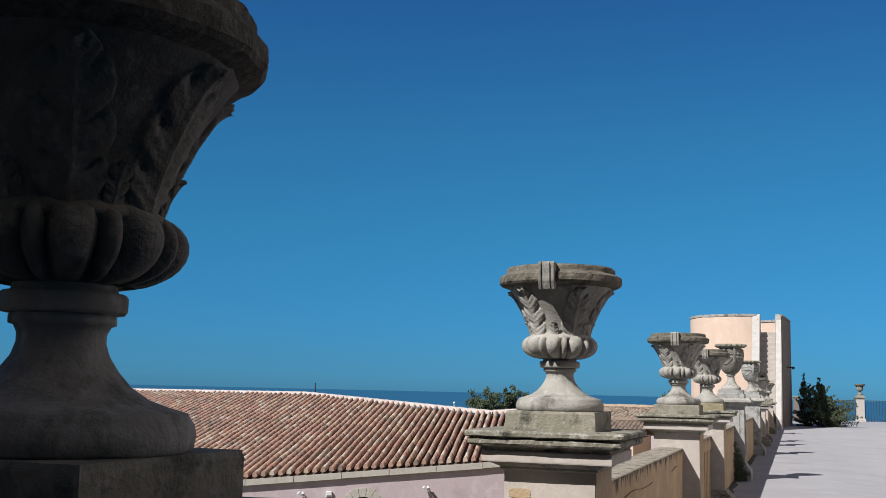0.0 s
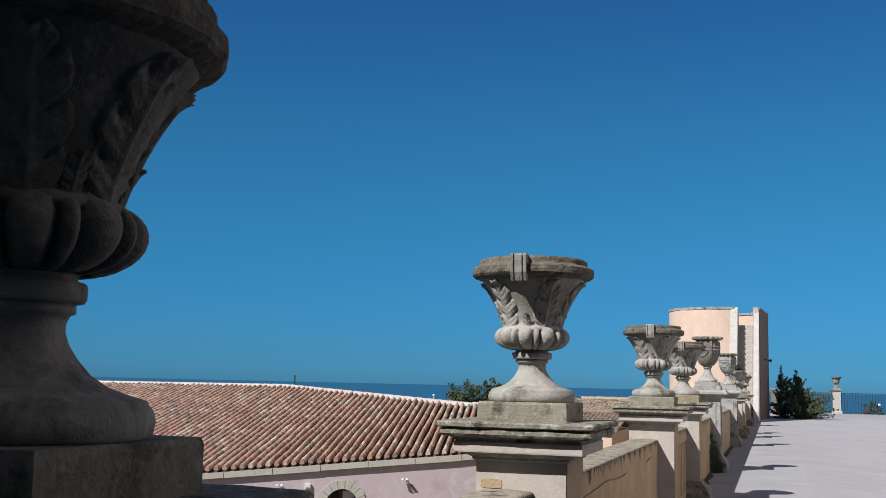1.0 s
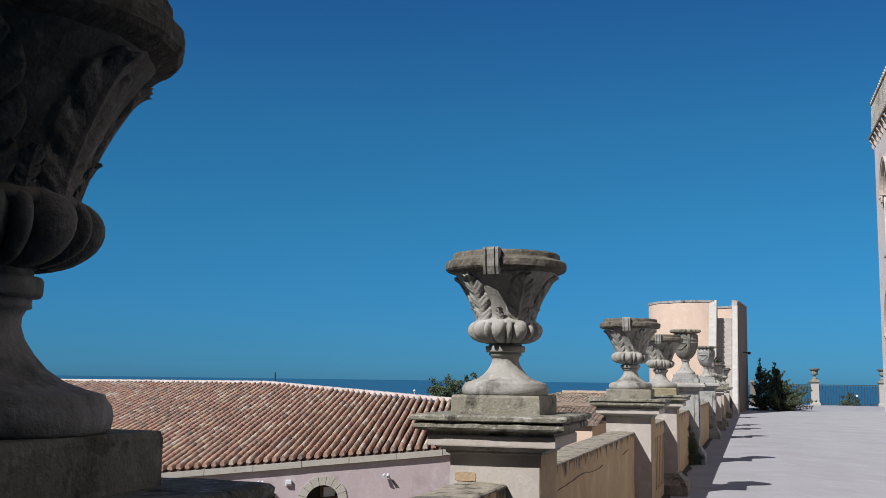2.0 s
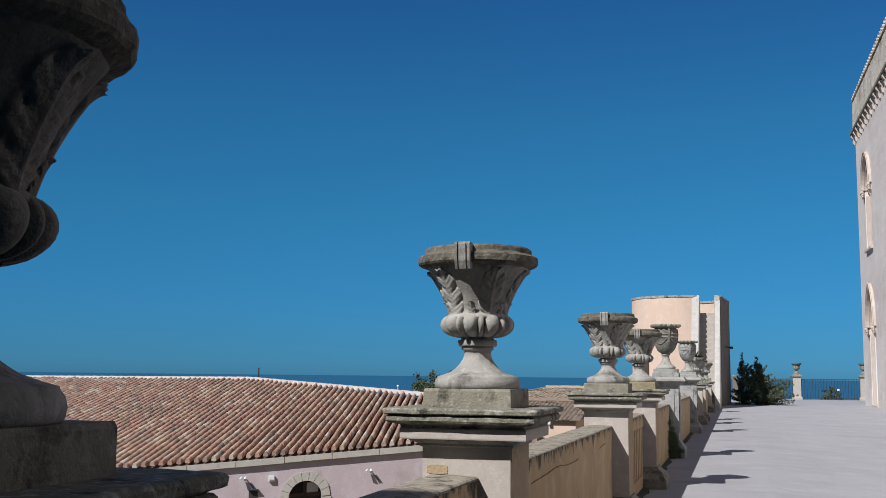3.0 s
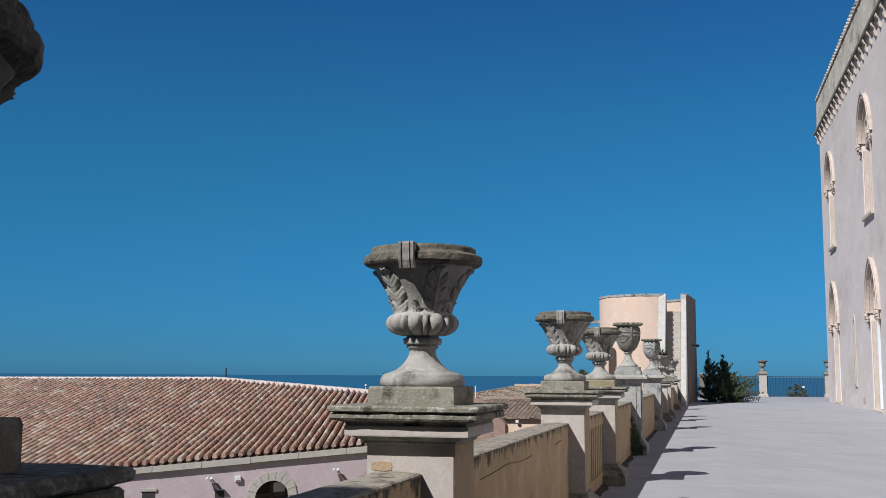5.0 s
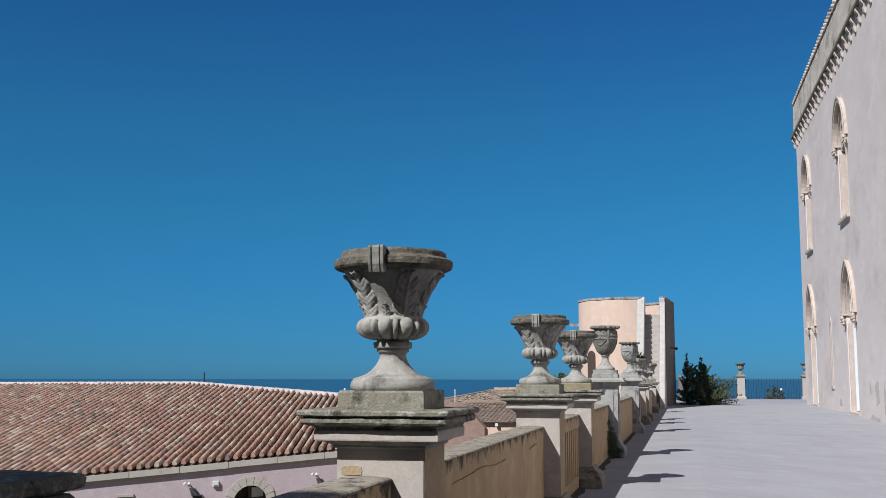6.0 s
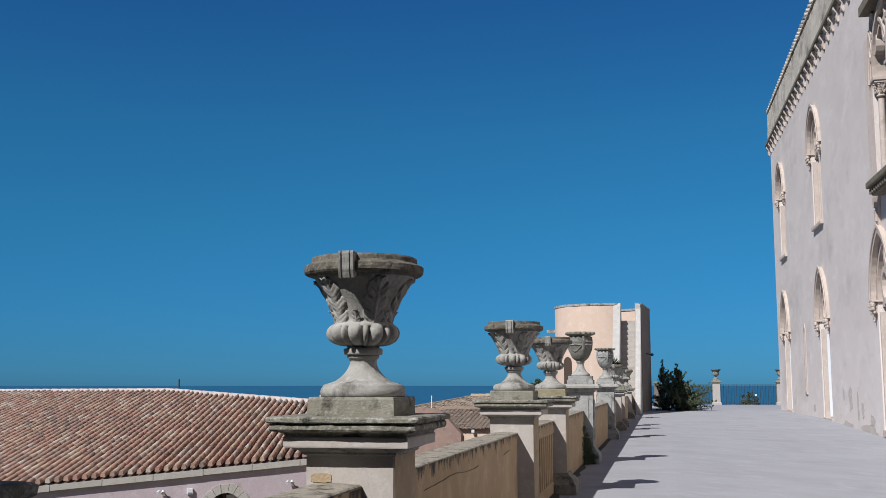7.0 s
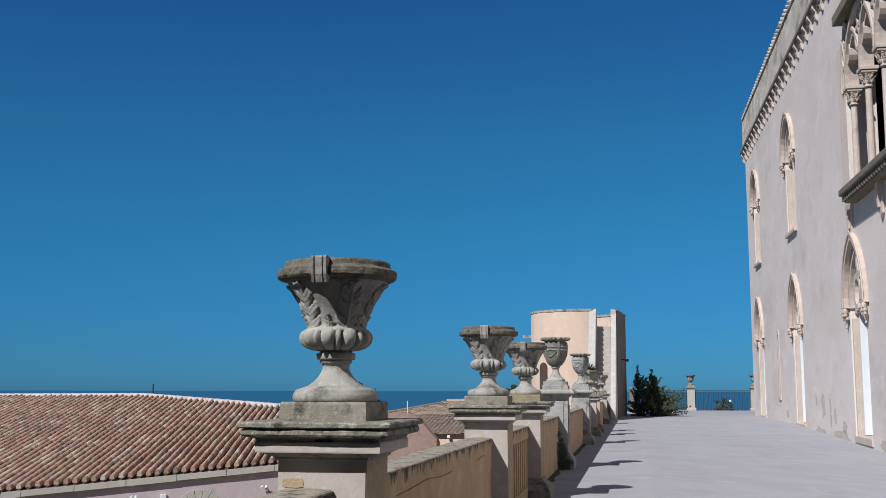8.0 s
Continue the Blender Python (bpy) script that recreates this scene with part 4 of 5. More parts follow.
part("window_sill", sheared(box(WX - 0.04, WX + 0.2, c - h - 0.1, c + h + 0.1, f - 0.1, f, 0.01)), TRIM, ob)


def carved_capital(y, z, x, seed):
    """Flared bell with two rows of curling leaves round it, for a free column."""
    bm = lathe([(0.072, 0), (0.095, 0.012), (0.095, 0.03), (0.075, 0.045), (0.085, 0.14), (0.115, 0.24), (0.145, 0.29)], 16)
    for row, (n, zz, r0) in enumerate(((7, 0.11, 0.10), (8, 0.21, 0.135))):
        for k in range(n):
            a = 2 * math.pi * (k + 0.5 * row) / n
            m = Matrix.Rotation(a, 4, "Z") @ Matrix.Translation((r0, 0, zz)) @ Matrix.Rotation(0.5, 4, "Y") @ Matrix.Diagonal((0.6, 0.85, 1.35, 1))
            bmesh.ops.create_icosphere(bm, subdivisions=1, radius=0.042, matrix=m)
            m = Matrix.Rotation(a, 4, "Z") @ Matrix.Translation((r0 + 0.03, 0, zz + 0.045)) @ Matrix.Diagonal((0.9, 1.35, 0.6, 1))
            bmesh.ops.create_icosphere(bm, subdivisions=1, radius=0.026, matrix=m)
    return move(bm, y, z, x)


def moulded_slab(x, y, z):
    """A thin square abacus in two steps."""
    bm = box(x - 0.155, x + 0.155, y - 0.155, y + 0.155, z, z + 0.05, 0.012)
    box(x - 0.18, x + 0.18, y - 0.18, y + 0.18, z + 0.051, z + 0.13, 0.012, bm)
    return bm


def loggia():
    """Great window: ledge on brackets, slender columns with leafy capitals, crossing arches and pierced tracery, under a label mould."""
    c, half, foot, top = LOGGIA
    ob = base_empty("window_loggia", pose(0, 0, 0), "great traceried loggia window with slender stone columns", "window", kind="structure")
    y_far = c + half
    part("ledge", sheared(box(WX - 0.34, WX + 0.5, c - half - 0.4, y_far - 0.30, foot - 0.14, foot, 0.03)), LEDGE, ob, "mossy projecting ledge")
    part("ledge_moulding", sheared(box(WX - 0.24, WX + 0.1, c - half - 0.3, y_far - 0.38, foot - 0.30, foot - 0.142, 0.03)), LEDGE, ob)
    bm = bmesh.new()
    for k in range(26):
        y = y_far - 0.45 - 0.21 * k
        box(WX - 0.29, WX - 0.23, y - 0.06, y + 0.06, foot - 0.27, foot - 0.16, 0.015, bm)
    tagged(part("dentils", sheared(bm), LEDGE, ob), kind="stuff")
    for y in (y_far + 0.1, y_far - 2.75, y_far - 5.6):
        bm = plate([(-0.20, 0), (0.20, 0), (0.18, -0.2), (0.13, -0.45), (0.1, -0.70), (0.0, -0.78), (-0.1, -0.70), (-0.13, -0.45), (-0.18, -0.2)], WX - 0.06, WX - 0.001)
        plate([(-0.12, -0.06), (0.12, -0.06), (0.05, -0.28), (-0.05, -0.28)], WX - 0.12, WX - 0.061, bm)
        plate([(-0.07, -0.34), (0.07, -0.34), (0.03, -0.58), (-0.03, -0.58)], WX - 0.11, WX - 0.061, bm)
        part("bracket", sheared(move(bm, y, foot - 0.20)), TRIM, ob, "carved stone bracket")
    part("reveal", sheared(box(WX - 0.03, WX + 0.5, y_far + 0.002, y_far + 0.75, foot, top - 0.3, 0.02)), PIER_STONE, ob, "peach stone side pier")
    pitch, spring = 1.42, 7.74
    cols = [y_far - 0.38 - pitch * k for k in range(5)]
    for k, y in enumerate(cols):
        part("column", sheared(rod((WX + 0.06, y, foot), (WX + 0.06, y, spring - 0.46), 0.075, 14, r2=0.066)), TRIM, ob)
        part("column_base", sheared(move(lathe([(0.12, foot), (0.12, foot + 0.06), (0.10, foot + 0.10), (0.075, foot + 0.13)], 16), y, 0, WX + 0.06)), TRIM, ob)
        part("capital", sheared(carved_capital(y, spring - 0.42, WX + 0.06, 70 + k)), TRIM, ob, "leafy carved capital")
        part("abacus", sheared(moulded_slab(WX + 0.06, y, spring - 0.13)), TRIM, ob)
    for k in range(-1, 4):
        y = cols[0] + pitch / 2 - pitch * (k + 1) if k >= 0 else cols[0] + pitch * 0.2
        hw = pitch * 0.5 if k >= 0 else pitch * 0.2
        outer, inner = pointed(hw, spring, spring + 1.12), pointed(hw - 0.10, spring, spring + 0.94)
        part("arch", sheared(move(slab(outer, inner, WX - 0.05, WX + 0.17), y)), TRIM, ob)
        outer, inner = pointed(hw + 0.025, spring, spring + 1.16), pointed(hw - 0.035, spring, spring + 1.07)
        part("arch_moulding", sheared(move(slab(outer, inner, WX - 0.085, WX - 0.051), y)), TRIM, ob)
    for k in range(4):
        y = cols[k]
        outer, inner = pointed(pitch - 0.02, spring, spring + 1.42), pointed(pitch - 0.10, spring, spring + 1.32)
        if k:
            part("crossing_arch", sheared(move(slab(outer, inner, WX - 0.12, WX - 0.02), y)), TRIM, ob)
        part("roundel", sheared(tracery(y, 0.62, spring + 0.42, spring + 1.4, WX - 0.02, bmesh.new())), TRIM, ob, "pierced stone roundels")
    part("head_screen", sheared(box(WX + 0.24, WX + 0.32, c - half, y_far, spring + 1.0, top)), TRIM, ob)
    part("label_mould", sheared(plate([(y_far - 0.12, 9.22), (y_far - 0.12, 9.42), (c - half - 0.4, 9.42), (c - half - 0.4, 9.22)], WX - 0.26, WX - 0.001)), LEDGE, ob, "dark-edged projecting label mould")
    return ob


loggia()


# places where the render has come off the foot of the wall
def bare_patch(y, z, w, h, seed):
    n = 40
    ring = []
    for k in range(n):
        a = 2 * math.pi * k / n
        f = 0.85 + 0.35 * noise.noise((math.cos(a) * 1.7 + seed, math.sin(a) * 1.7, seed)) + 0.18 * noise.noise((math.cos(a) * 6 + seed, math.sin(a) * 6, seed))
        ring.append((y + w * f * math.cos(a), z + h * f * math.sin(a)))
    bm = plate(ring, WX - 0.005, WX - 0.0005)
    tagged(part("trim_patch", sheared(bm), PATCH), "worn grey-beige patch in the wall's render", "plaster patch", kind="structure")


for k, (y, z, w, h) in enumerate(((24.6, 0.75, 0.28, 0.34), (23.6, 0.62, 0.16, 0.42), (23.0, 0.50, 0.22, 0.24), (25.6, 0.85, 0.14, 0.2), (21.9, 0.3, 0.3, 0.16), (31.0, 0.35, 0.3, 0.14),
                                  (22.4, 0.05, 1.1, 0.16), (25.2, 0.05, 0.9, 0.13), (17.8, 0.06, 0.7, 0.18))):
    bare_patch(y, z, w, h, 3.7 * k + 0.4)


# ---- round stair tower ----
def tower():
    tx, ty, R, H = -1.23, 36.4, 1.81, 3.92
    ob = base_empty("stair_tower", pose(tx, ty, 0), "round peach plastered tower with an outer stair cut into it", "tower")
    gap0, gap1 = math.asin((-0.50 - tx) / R), math.asin((-0.01 - tx) / R)   # angle from -y towards +x
    seg = 60

    def wall(r0, r1, z0, z1, a0, a1, n):
        bm = bmesh.new()
        ring = []
        for k in range(n + 1):
            a = a0 + (a1 - a0) * k / n
            ring.append([bm.verts.new((r * math.sin(a), -r * math.cos(a), z)) for r, z in ((r1, z0), (r1, z1), (r0, z1), (r0, z0))])
        for a, b in zip(ring, ring[1:]):
            for i in range(4):
                j = (i + 1) % 4
                bm.faces.new((a[i], a[j], b[j], b[i]))
        bm.faces.new(ring[0]), bm.faces.new(ring[-1])
        return bm

    part("curved_wall", wall(R - 0.22, R, -0.05, H - 0.08, math.radians(125), gap0 - 0.06 + 2 * math.pi, seg), PEACH, ob)
    part("coping", roughen(wall(R - 0.25, R + 0.02, H - 0.08, H, math.radians(125), gap0 - 0.06 + 2 * math.pi, seg), 0.012, 5), STONE_GREY, ob, "grey weathered coping")
    y0 = -R * math.cos((gap0 + gap1) / 2)
    xl, xr = R * math.sin(gap0), R * math.sin(gap1)
    front = y0
    y0 -= 2.7
    run, rise, count = 0.165, 0.183, 18

    def cheek(x0, x1, lift, foot_y):
        end, full = y0 + run * count + 0.1, H - 0.01
        outline = [(foot_y, -0.05), (foot_y, lift), (y0 + (full - lift) * run / rise, full), (end, full), (end, -0.05)]
        bm = bmesh.new()
        side_a = [bm.verts.new((x0, y, z)) for y, z in outline]
        side_b = [bm.verts.new((x1, y, z)) for y, z in outline]
        for k in range(5):
            bm.faces.new((side_a[k], side_a[(k + 1) % 5], side_b[(k + 1) % 5], side_b[k]))
        bm.faces.new(side_a), bm.faces.new(side_b)
        bmesh.ops.bevel(bm, geom=bm.edges[:], offset=0.02, segments=1, affect="EDGES")
        return bm

    part("cheek_wall", roughen(cheek(xl - 0.26, xl, 1.10, y0 - 0.05), 0.006, 4), CHEEK, ob, "grey worn sloping stair cheek")
    part("cheek_end", roughen(box(xl - 0.25, xl - 0.005, front - 0.10, front + 0.06, -0.05, H + 0.01, 0.015), 0.006, 4), CHEEK, ob, "grey worn end of the curved wall")
    part("flank_wall", roughen(box(0, 0.22, 0, 3.3, -0.05, H - 0.02, 0.02), 0.008, 4), FLANK, ob, "high flank wall of the stair, grey-brown to stand for its shade", at=Matrix.Translation((xr + 0.005, front + 0.42, 0)) @ pose(0, 0, 0, 0, 0, -4.8))
    part("cheek_wall", roughen(cheek(xr + 0.002, xr + 0.20, 0.34, y0 - 0.12), 0.006, 4), CHEEK, ob, "grey worn sloping stair cheek")
    part("flank_coping", roughen(box(-0.01, 0.24, 0, 3.32, H - 0.02, H + 0.04, 0.02), 0.008, 4), STONE_GREY, ob, at=Matrix.Translation((xr + 0.005, front + 0.41, 0)) @ pose(0, 0, 0, 0, 0, -4.8))
    for k in range(count):
        part("step", box(xl + 0.002, xr - 0.002, y0 - 0.1 + run * k, y0 + run * (k + 1) + 0.1, max(0.0, rise * k - 0.25) - 0.04 * (k == 0), rise * (k + 1), 0.012), DADO, ob)
    # brown plate painted for the shadow inside the arched niche
    arch = [(-0.2, 0.0), (0.2, 0.0), (0.2, 1.7)] + [(0.2 * math.cos(math.pi * k / 8), 1.7 + 0.2 * math.sin(math.pi * k / 8)) for k in range(1, 8)] + [(-0.2, 1.7)]
    a = math.asin(-1.24 / R)
    part("niche_door", prism(arch, -0.02, 0.05), WOOD, ob, "arched brown plate standing for the shadow in a niche", at=Matrix.Translation((R * math.sin(a), -R * math.cos(a) - 0.0, 0.1)) @ pose(0, 0, 0, 0, 0, math.degrees(a)))
    part("spout", box(-R - 0.32, -R + 0.1, -0.12, 0.0, 2.95, 3.06, 0.01), STONE_GREY, ob, "stone water spout")
    part("lamp_arm", rod((R - 0.24, 0.1, 2.14), (R - 0.03, 0.0, 2.10), 0.018), IRON, ob, "small dark bracket lamp")
    part("lamp_head", lathe([(0.02, -0.05), (0.05, -0.04), (0.055, 0.03), (0.03, 0.05)], 12), IRON, ob, at=pose(R - 0.02, 0.0, 2.10))
    return ob


tower()


# ---- far railing and its pillars ----
def railing(x0, x1, y):
    ob = base_empty("iron_railing", pose(0, 0, 0), "dark iron railing with thin upright bars", "railing", "railings at the terrace end")
    part("top_rail", box(x0, x1, y - 0.02, y + 0.02, 0.96, 0.99, 0.004), IRON, ob)
    part("bottom_rail", box(x0, x1, y - 0.015, y + 0.015, 0.08, 0.105, 0.003), IRON, ob)
    me = finish(rod((0, 0, 0), (0, 0, 1.0), 0.012, 6), "bar", IRON)
    n = round((x1 - x0) / 0.125)
    for k in range(n + 1):
        piece("bar", me, ob, pose(x0 + (x1 - x0) * k / n, y, 0))
    return ob


YR = 50.2
railing(0.9, 3.30, YR)
railing(3.74, 6.36, YR)
railing(6.78, 12.5, YR)


def end_pillar(x, y):
    ob = base_empty("pillar", pose(x, y, 0), "slim pale stone pillar between railings", "pillar", "pillars at the terrace end")
    part("base", moulded([(0.23, 0), (0.23, 0.1), (0.2, 0.14)], 4), DADO, ob)
    part("shaft", moulded([(0.18, 0.13), (0.18, 1.06)], 4), DADO, ob)
    part("cap", moulded([(0.18, 1.06), (0.24, 1.10), (0.24, 1.15), (0.15, 1.20), (0.13, 1.25)], 4, 0.01), STONE_OLD, ob)
    v = base_empty("urn", pose(x, y, 1.252), "small dark stone urn on the end pillar", "urn", "urns at the terrace end")
    part("foot", lathe([(0.13, 0), (0.13, 0.04), (0.07, 0.09), (0.05, 0.14), (0.06, 0.17)], 20), STONE_OLD, v, smooth=True)
    part("bowl", lathe([(0.06, 0.165), (0.13, 0.20), (0.15, 0.26), (0.14, 0.32), (0.17, 0.40)], 24, lobes=12, depth=0.03), STONE_OLD, v, smooth=True)
    part("rim", lathe([(0.17, 0.40), (0.24, 0.45), (0.24, 0.50), (0.21, 0.51), (0.19, 0.45)], 24), STONE_RIM, v)


end_pillar(3.52, YR)
end_pillar(6.57, YR)

# ---- the long low house below the terrace ----
EAVE_A, EAVE_B = Vector((-10.71, 15.51, -0.90)), Vector((-6.45, 17.45, -0.50))
UP = Vector((-0.214, 0.964, 0.156)).normalized()
ALONG = (EAVE_B - EAVE_A).normalized()
NORMAL = ALONG.cross(UP).normalized()


def on_roof(a, u, lift=0.0):
    """A place on the roof: metres along the eave from its first point, up the slope, and above it."""
    return EAVE_A + ALONG * a + UP * u + NORMAL * lift


def roof_coords(p):
    d = Vector(p) - EAVE_A
    g = ALONG.dot(UP)
    p1, p2 = d.dot(ALONG), d.dot(UP)
    u = (p2 - g * p1) / (1 - g * g)
    return p1 - g * u, u


RIDGE = [roof_coords(p) for p in ((-18.92, 26.70, 0.80), (-13.69, 26.28, 0.83), (-8.80, 24.18, 0.58), (-7.0, 23.40, 0.49))]
RIDGE = [(a, u - 0.40) for a, u in RIDGE]
RIDGE = [(RIDGE[0][0] - 6, RIDGE[0][1] + (RIDGE[0][1] - RIDGE[1][1]) / (RIDGE[0][0] - RIDGE[1][0]) * -6)] + RIDGE
ROOF_A0, ROOF_A1 = -9.0, 6.6


def ridge_u(a):
    """Length of a tile row that starts at a on the eave."""
    for (a0, u0), (a1, u1) in zip(RIDGE, RIDGE[1:]):
        if a0 <= a <= a1:
            return u0 + (u1 - u0) * (a - a0) / (a1 - a0)
    return RIDGE[0][1] if a < RIDGE[0][0] else RIDGE[-1][1]


house = base_empty("house", pose(0, 0, 0), "long low pink house with a terracotta barrel-tile roof", "house")
PITCH = 0.173
FLAT = Vector((ALONG.x, ALONG.y, 0)).normalized()
BACK = Vector((-FLAT.y, FLAT.x, 0))


def house_point(a, back, z):
    """Along the wall, behind its face, height below the eave line."""
    p = EAVE_A + ALONG * a + BACK * back
    return Vector((p.x, p.y, p.z + z))


def wall_block(a0, a1, b0, b1, z0, z1, bm=None, absolute=None):
    bm = bm or bmesh.new()
    vs = [house_point(a, b, z) for z in (z0, z1) for a, b in ((a0, b0), (a1, b0), (a1, b1), (a0, b1))]
    if absolute is not None:
        for v in vs[:4]:
            v.z = absolute
    vs = [bm.verts.new(v) for v in vs]
    for f in ((0, 1, 2, 3), (4, 5, 6, 7), (0, 1, 5, 4), (1, 2, 6, 5), (2, 3, 7, 6), (3, 0, 4, 7)):
        bm.faces.new([vs[i] for i in f])
    return bm


AC, AR = 3.14, 0.345          # arched window: place along the wall, half width
AZ = -0.89                   # its springing below the eave
# wall left free round the window
part("wall", wall_block(ROOF_A0, AC - AR, 0.0, 0.5, 0, -0.16, absolute=-4.3), PINK, house)
part("wall", wall_block(AC + AR, ROOF_A1, 0.0, 0.5, 0, -0.16, absolute=-4.3), PINK, house)
arc = [(AC + AR * math.cos(math.pi * k / 12), AZ + AR * math.sin(math.pi * k / 12)) for k in range(13)]
bm = bmesh.new()
fr = [[bm.verts.new(house_point(a, b, z)) for a, z in arc] for b in (0.0, 0.5)]
up = [[bm.verts.new(house_point(a, b, -0.16)) for a, z in arc] for b in (0.0, 0.5)]
for k in range(12):
    bm.faces.new((fr[0][k], fr[0][k + 1], up[0][k + 1], up[0][k]))
    bm.faces.new((fr[0][k], fr[0][k + 1], fr[1][k + 1], fr[1][k]))
part("wall", bm, PINK, house)
part("wall", wall_block(AC - AR, AC + AR, 0.0, 0.5, 0, -2.2, absolute=-4.3), PINK, house)
# voussoirs
for k in range(9):
    a0, a1 = math.pi * (k + 0.03) / 9, math.pi * (k + 0.97) / 9
    bm = bmesh.new()
    q = []
    for b in (-0.025, 0.1):
        for r in (AR - 0.01, AR + 0.165 + 0.012 * (k % 2)):
            for a in (a0, (a0 + a1) / 2, a1):
                q.append(bm.verts.new(house_point(AC + r * math.cos(a), b, AZ + r * math.sin(a))))
    for i, j in ((0, 1), (1, 2)):
        bm.faces.new((q[i], q[j], q[3 + j], q[3 + i]))
        bm.faces.new((q[6 + i], q[6 + j], q[9 + j], q[9 + i]))
        bm.faces.new((q[i], q[j], q[6 + j], q[6 + i]))
        bm.faces.new((q[3 + i], q[3 + j], q[9 + j], q[9 + i]))
    bm.faces.new((q[0], q[3], q[9], q[6])), bm.faces.new((q[2], q[5], q[11], q[8]))
    part("voussoir", bm, BAND, house)
for s in (-1, 1):
    a = AC + s * (AR + 0.09)
    for k in range(3):
        part("jamb_stone", wall_block(a - 0.1, a + 0.1, -0.025, 0.1, AZ - 0.02 - 0.4 * k, AZ - 0.40 - 0.4 * k), BAND, house)
win = part("window", wall_block(AC - AR, AC + AR, 0.34, 0.38, AZ + 0.36, -2.2), DARK, house, "arched window opening painted near-black for its shade")
part("window_frame", wall_block(AC - 0.035, AC + 0.035, 0.28, 0.33, AZ + 0.36, -2.2), WOOD, win)
part("window_frame", wall_block(AC - AR, AC + AR, 0.28, 0.33, AZ + 0.06, AZ - 0.02), WOOD, win)
part("pane", wall_block(AC + 0.04, AC + 0.28, 0.30, 0.32, AZ + 0.26, AZ + 0.06), WHITE, win, "pale blind behind one pane")
# stone band under the eave, in lengths
for k in range(16):
    a0 = ROOF_A0 + k * 0.975
    part("cornice_block", wall_block(a0 + 0.006, a0 + 0.969, -0.085, 0.2, -0.035, -0.150 - 0.004 * (k % 3)), BAND, house)
part("cornice_fillet", wall_block(ROOF_A0, ROOF_A1, -0.018, 0.2, -0.155, -0.178), BAND, house)
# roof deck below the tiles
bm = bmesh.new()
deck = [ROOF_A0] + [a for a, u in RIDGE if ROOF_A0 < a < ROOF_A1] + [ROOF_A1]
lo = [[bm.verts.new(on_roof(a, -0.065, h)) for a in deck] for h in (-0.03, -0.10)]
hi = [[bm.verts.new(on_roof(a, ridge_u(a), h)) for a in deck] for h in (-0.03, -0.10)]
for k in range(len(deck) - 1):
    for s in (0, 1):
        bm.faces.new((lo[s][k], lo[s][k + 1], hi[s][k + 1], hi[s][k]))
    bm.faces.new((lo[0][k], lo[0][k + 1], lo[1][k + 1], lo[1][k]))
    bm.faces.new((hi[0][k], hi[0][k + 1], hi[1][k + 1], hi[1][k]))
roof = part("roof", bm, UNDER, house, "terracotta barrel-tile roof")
# far slope, falling away behind the ridge
bm = bmesh.new()
top_edge = [on_roof(a, ridge_u(a), -0.03) for a in deck]
r0 = [bm.verts.new(p) for p in top_edge]
r1 = [bm.verts.new(p + Vector((-1.2, 5.5, -1.6))) for p in top_edge]
for k in range(len(deck) - 1):
    bm.faces.new((r0[k], r0[k + 1], r1[k + 1], r1[k]))
part("rear_slope", bm, TILE_OLD, house)


def barrel(length=0.42, r0=0.072, r1=0.065, seg=6, plugged=True):
    """One half-round clay tile, wider at its lower end, its mouth filled with mortar; it runs along +y."""
    bm = bmesh.new()
    rows = []
    for y, r in ((0, r0), (length, r1)):
        rows.append([bm.verts.new((-r * math.cos(math.pi * k / seg), y, r * math.sin(math.pi * k / seg))) for k in range(seg + 1)])
        rows.append([bm.verts.new((-(r - 0.008) * math.cos(math.pi * k / seg), y, (r - 0.008) * math.sin(math.pi * k / seg))) for k in range(seg + 1)])
    for k in range(seg):
        bm.faces.new((rows[0][k], rows[0][k + 1], rows[2][k + 1], rows[2][k]))
        bm.faces.new((rows[0][k], rows[0][k + 1], rows[1][k + 1], rows[1][k]))
        bm.faces.new((rows[1][k], rows[1][k + 1], rows[3][k + 1], rows[3][k]))
    if plugged:
        bm.faces.new([bm.verts.new(v.co) for v in rows[1]])
    return bm


TILE_ME = finish(barrel(plugged=False), "roof_tile", TILE, True)
EAVE_ME = finish(barrel(), "roof_tile", TILE, True)
side = UP.cross(NORMAL).normalized()
if side.dot(ALONG) < 0:
    side = -side
TURN_TILE = Matrix((side, UP, NORMAL)).transposed().to_4x4()
if TURN_TILE.determinant() < 0:
    TURN_TILE = Matrix((-side, UP, NORMAL)).transposed().to_4x4()
STEP = 0.34
joined = []
rnd = random.Random(4)
rows_n = int((ROOF_A1 - ROOF_A0) / PITCH)
spread = PITCH * abs(side.dot(ALONG))      # width of a row square to its run
scale_w = 0.87 * spread / 0.165
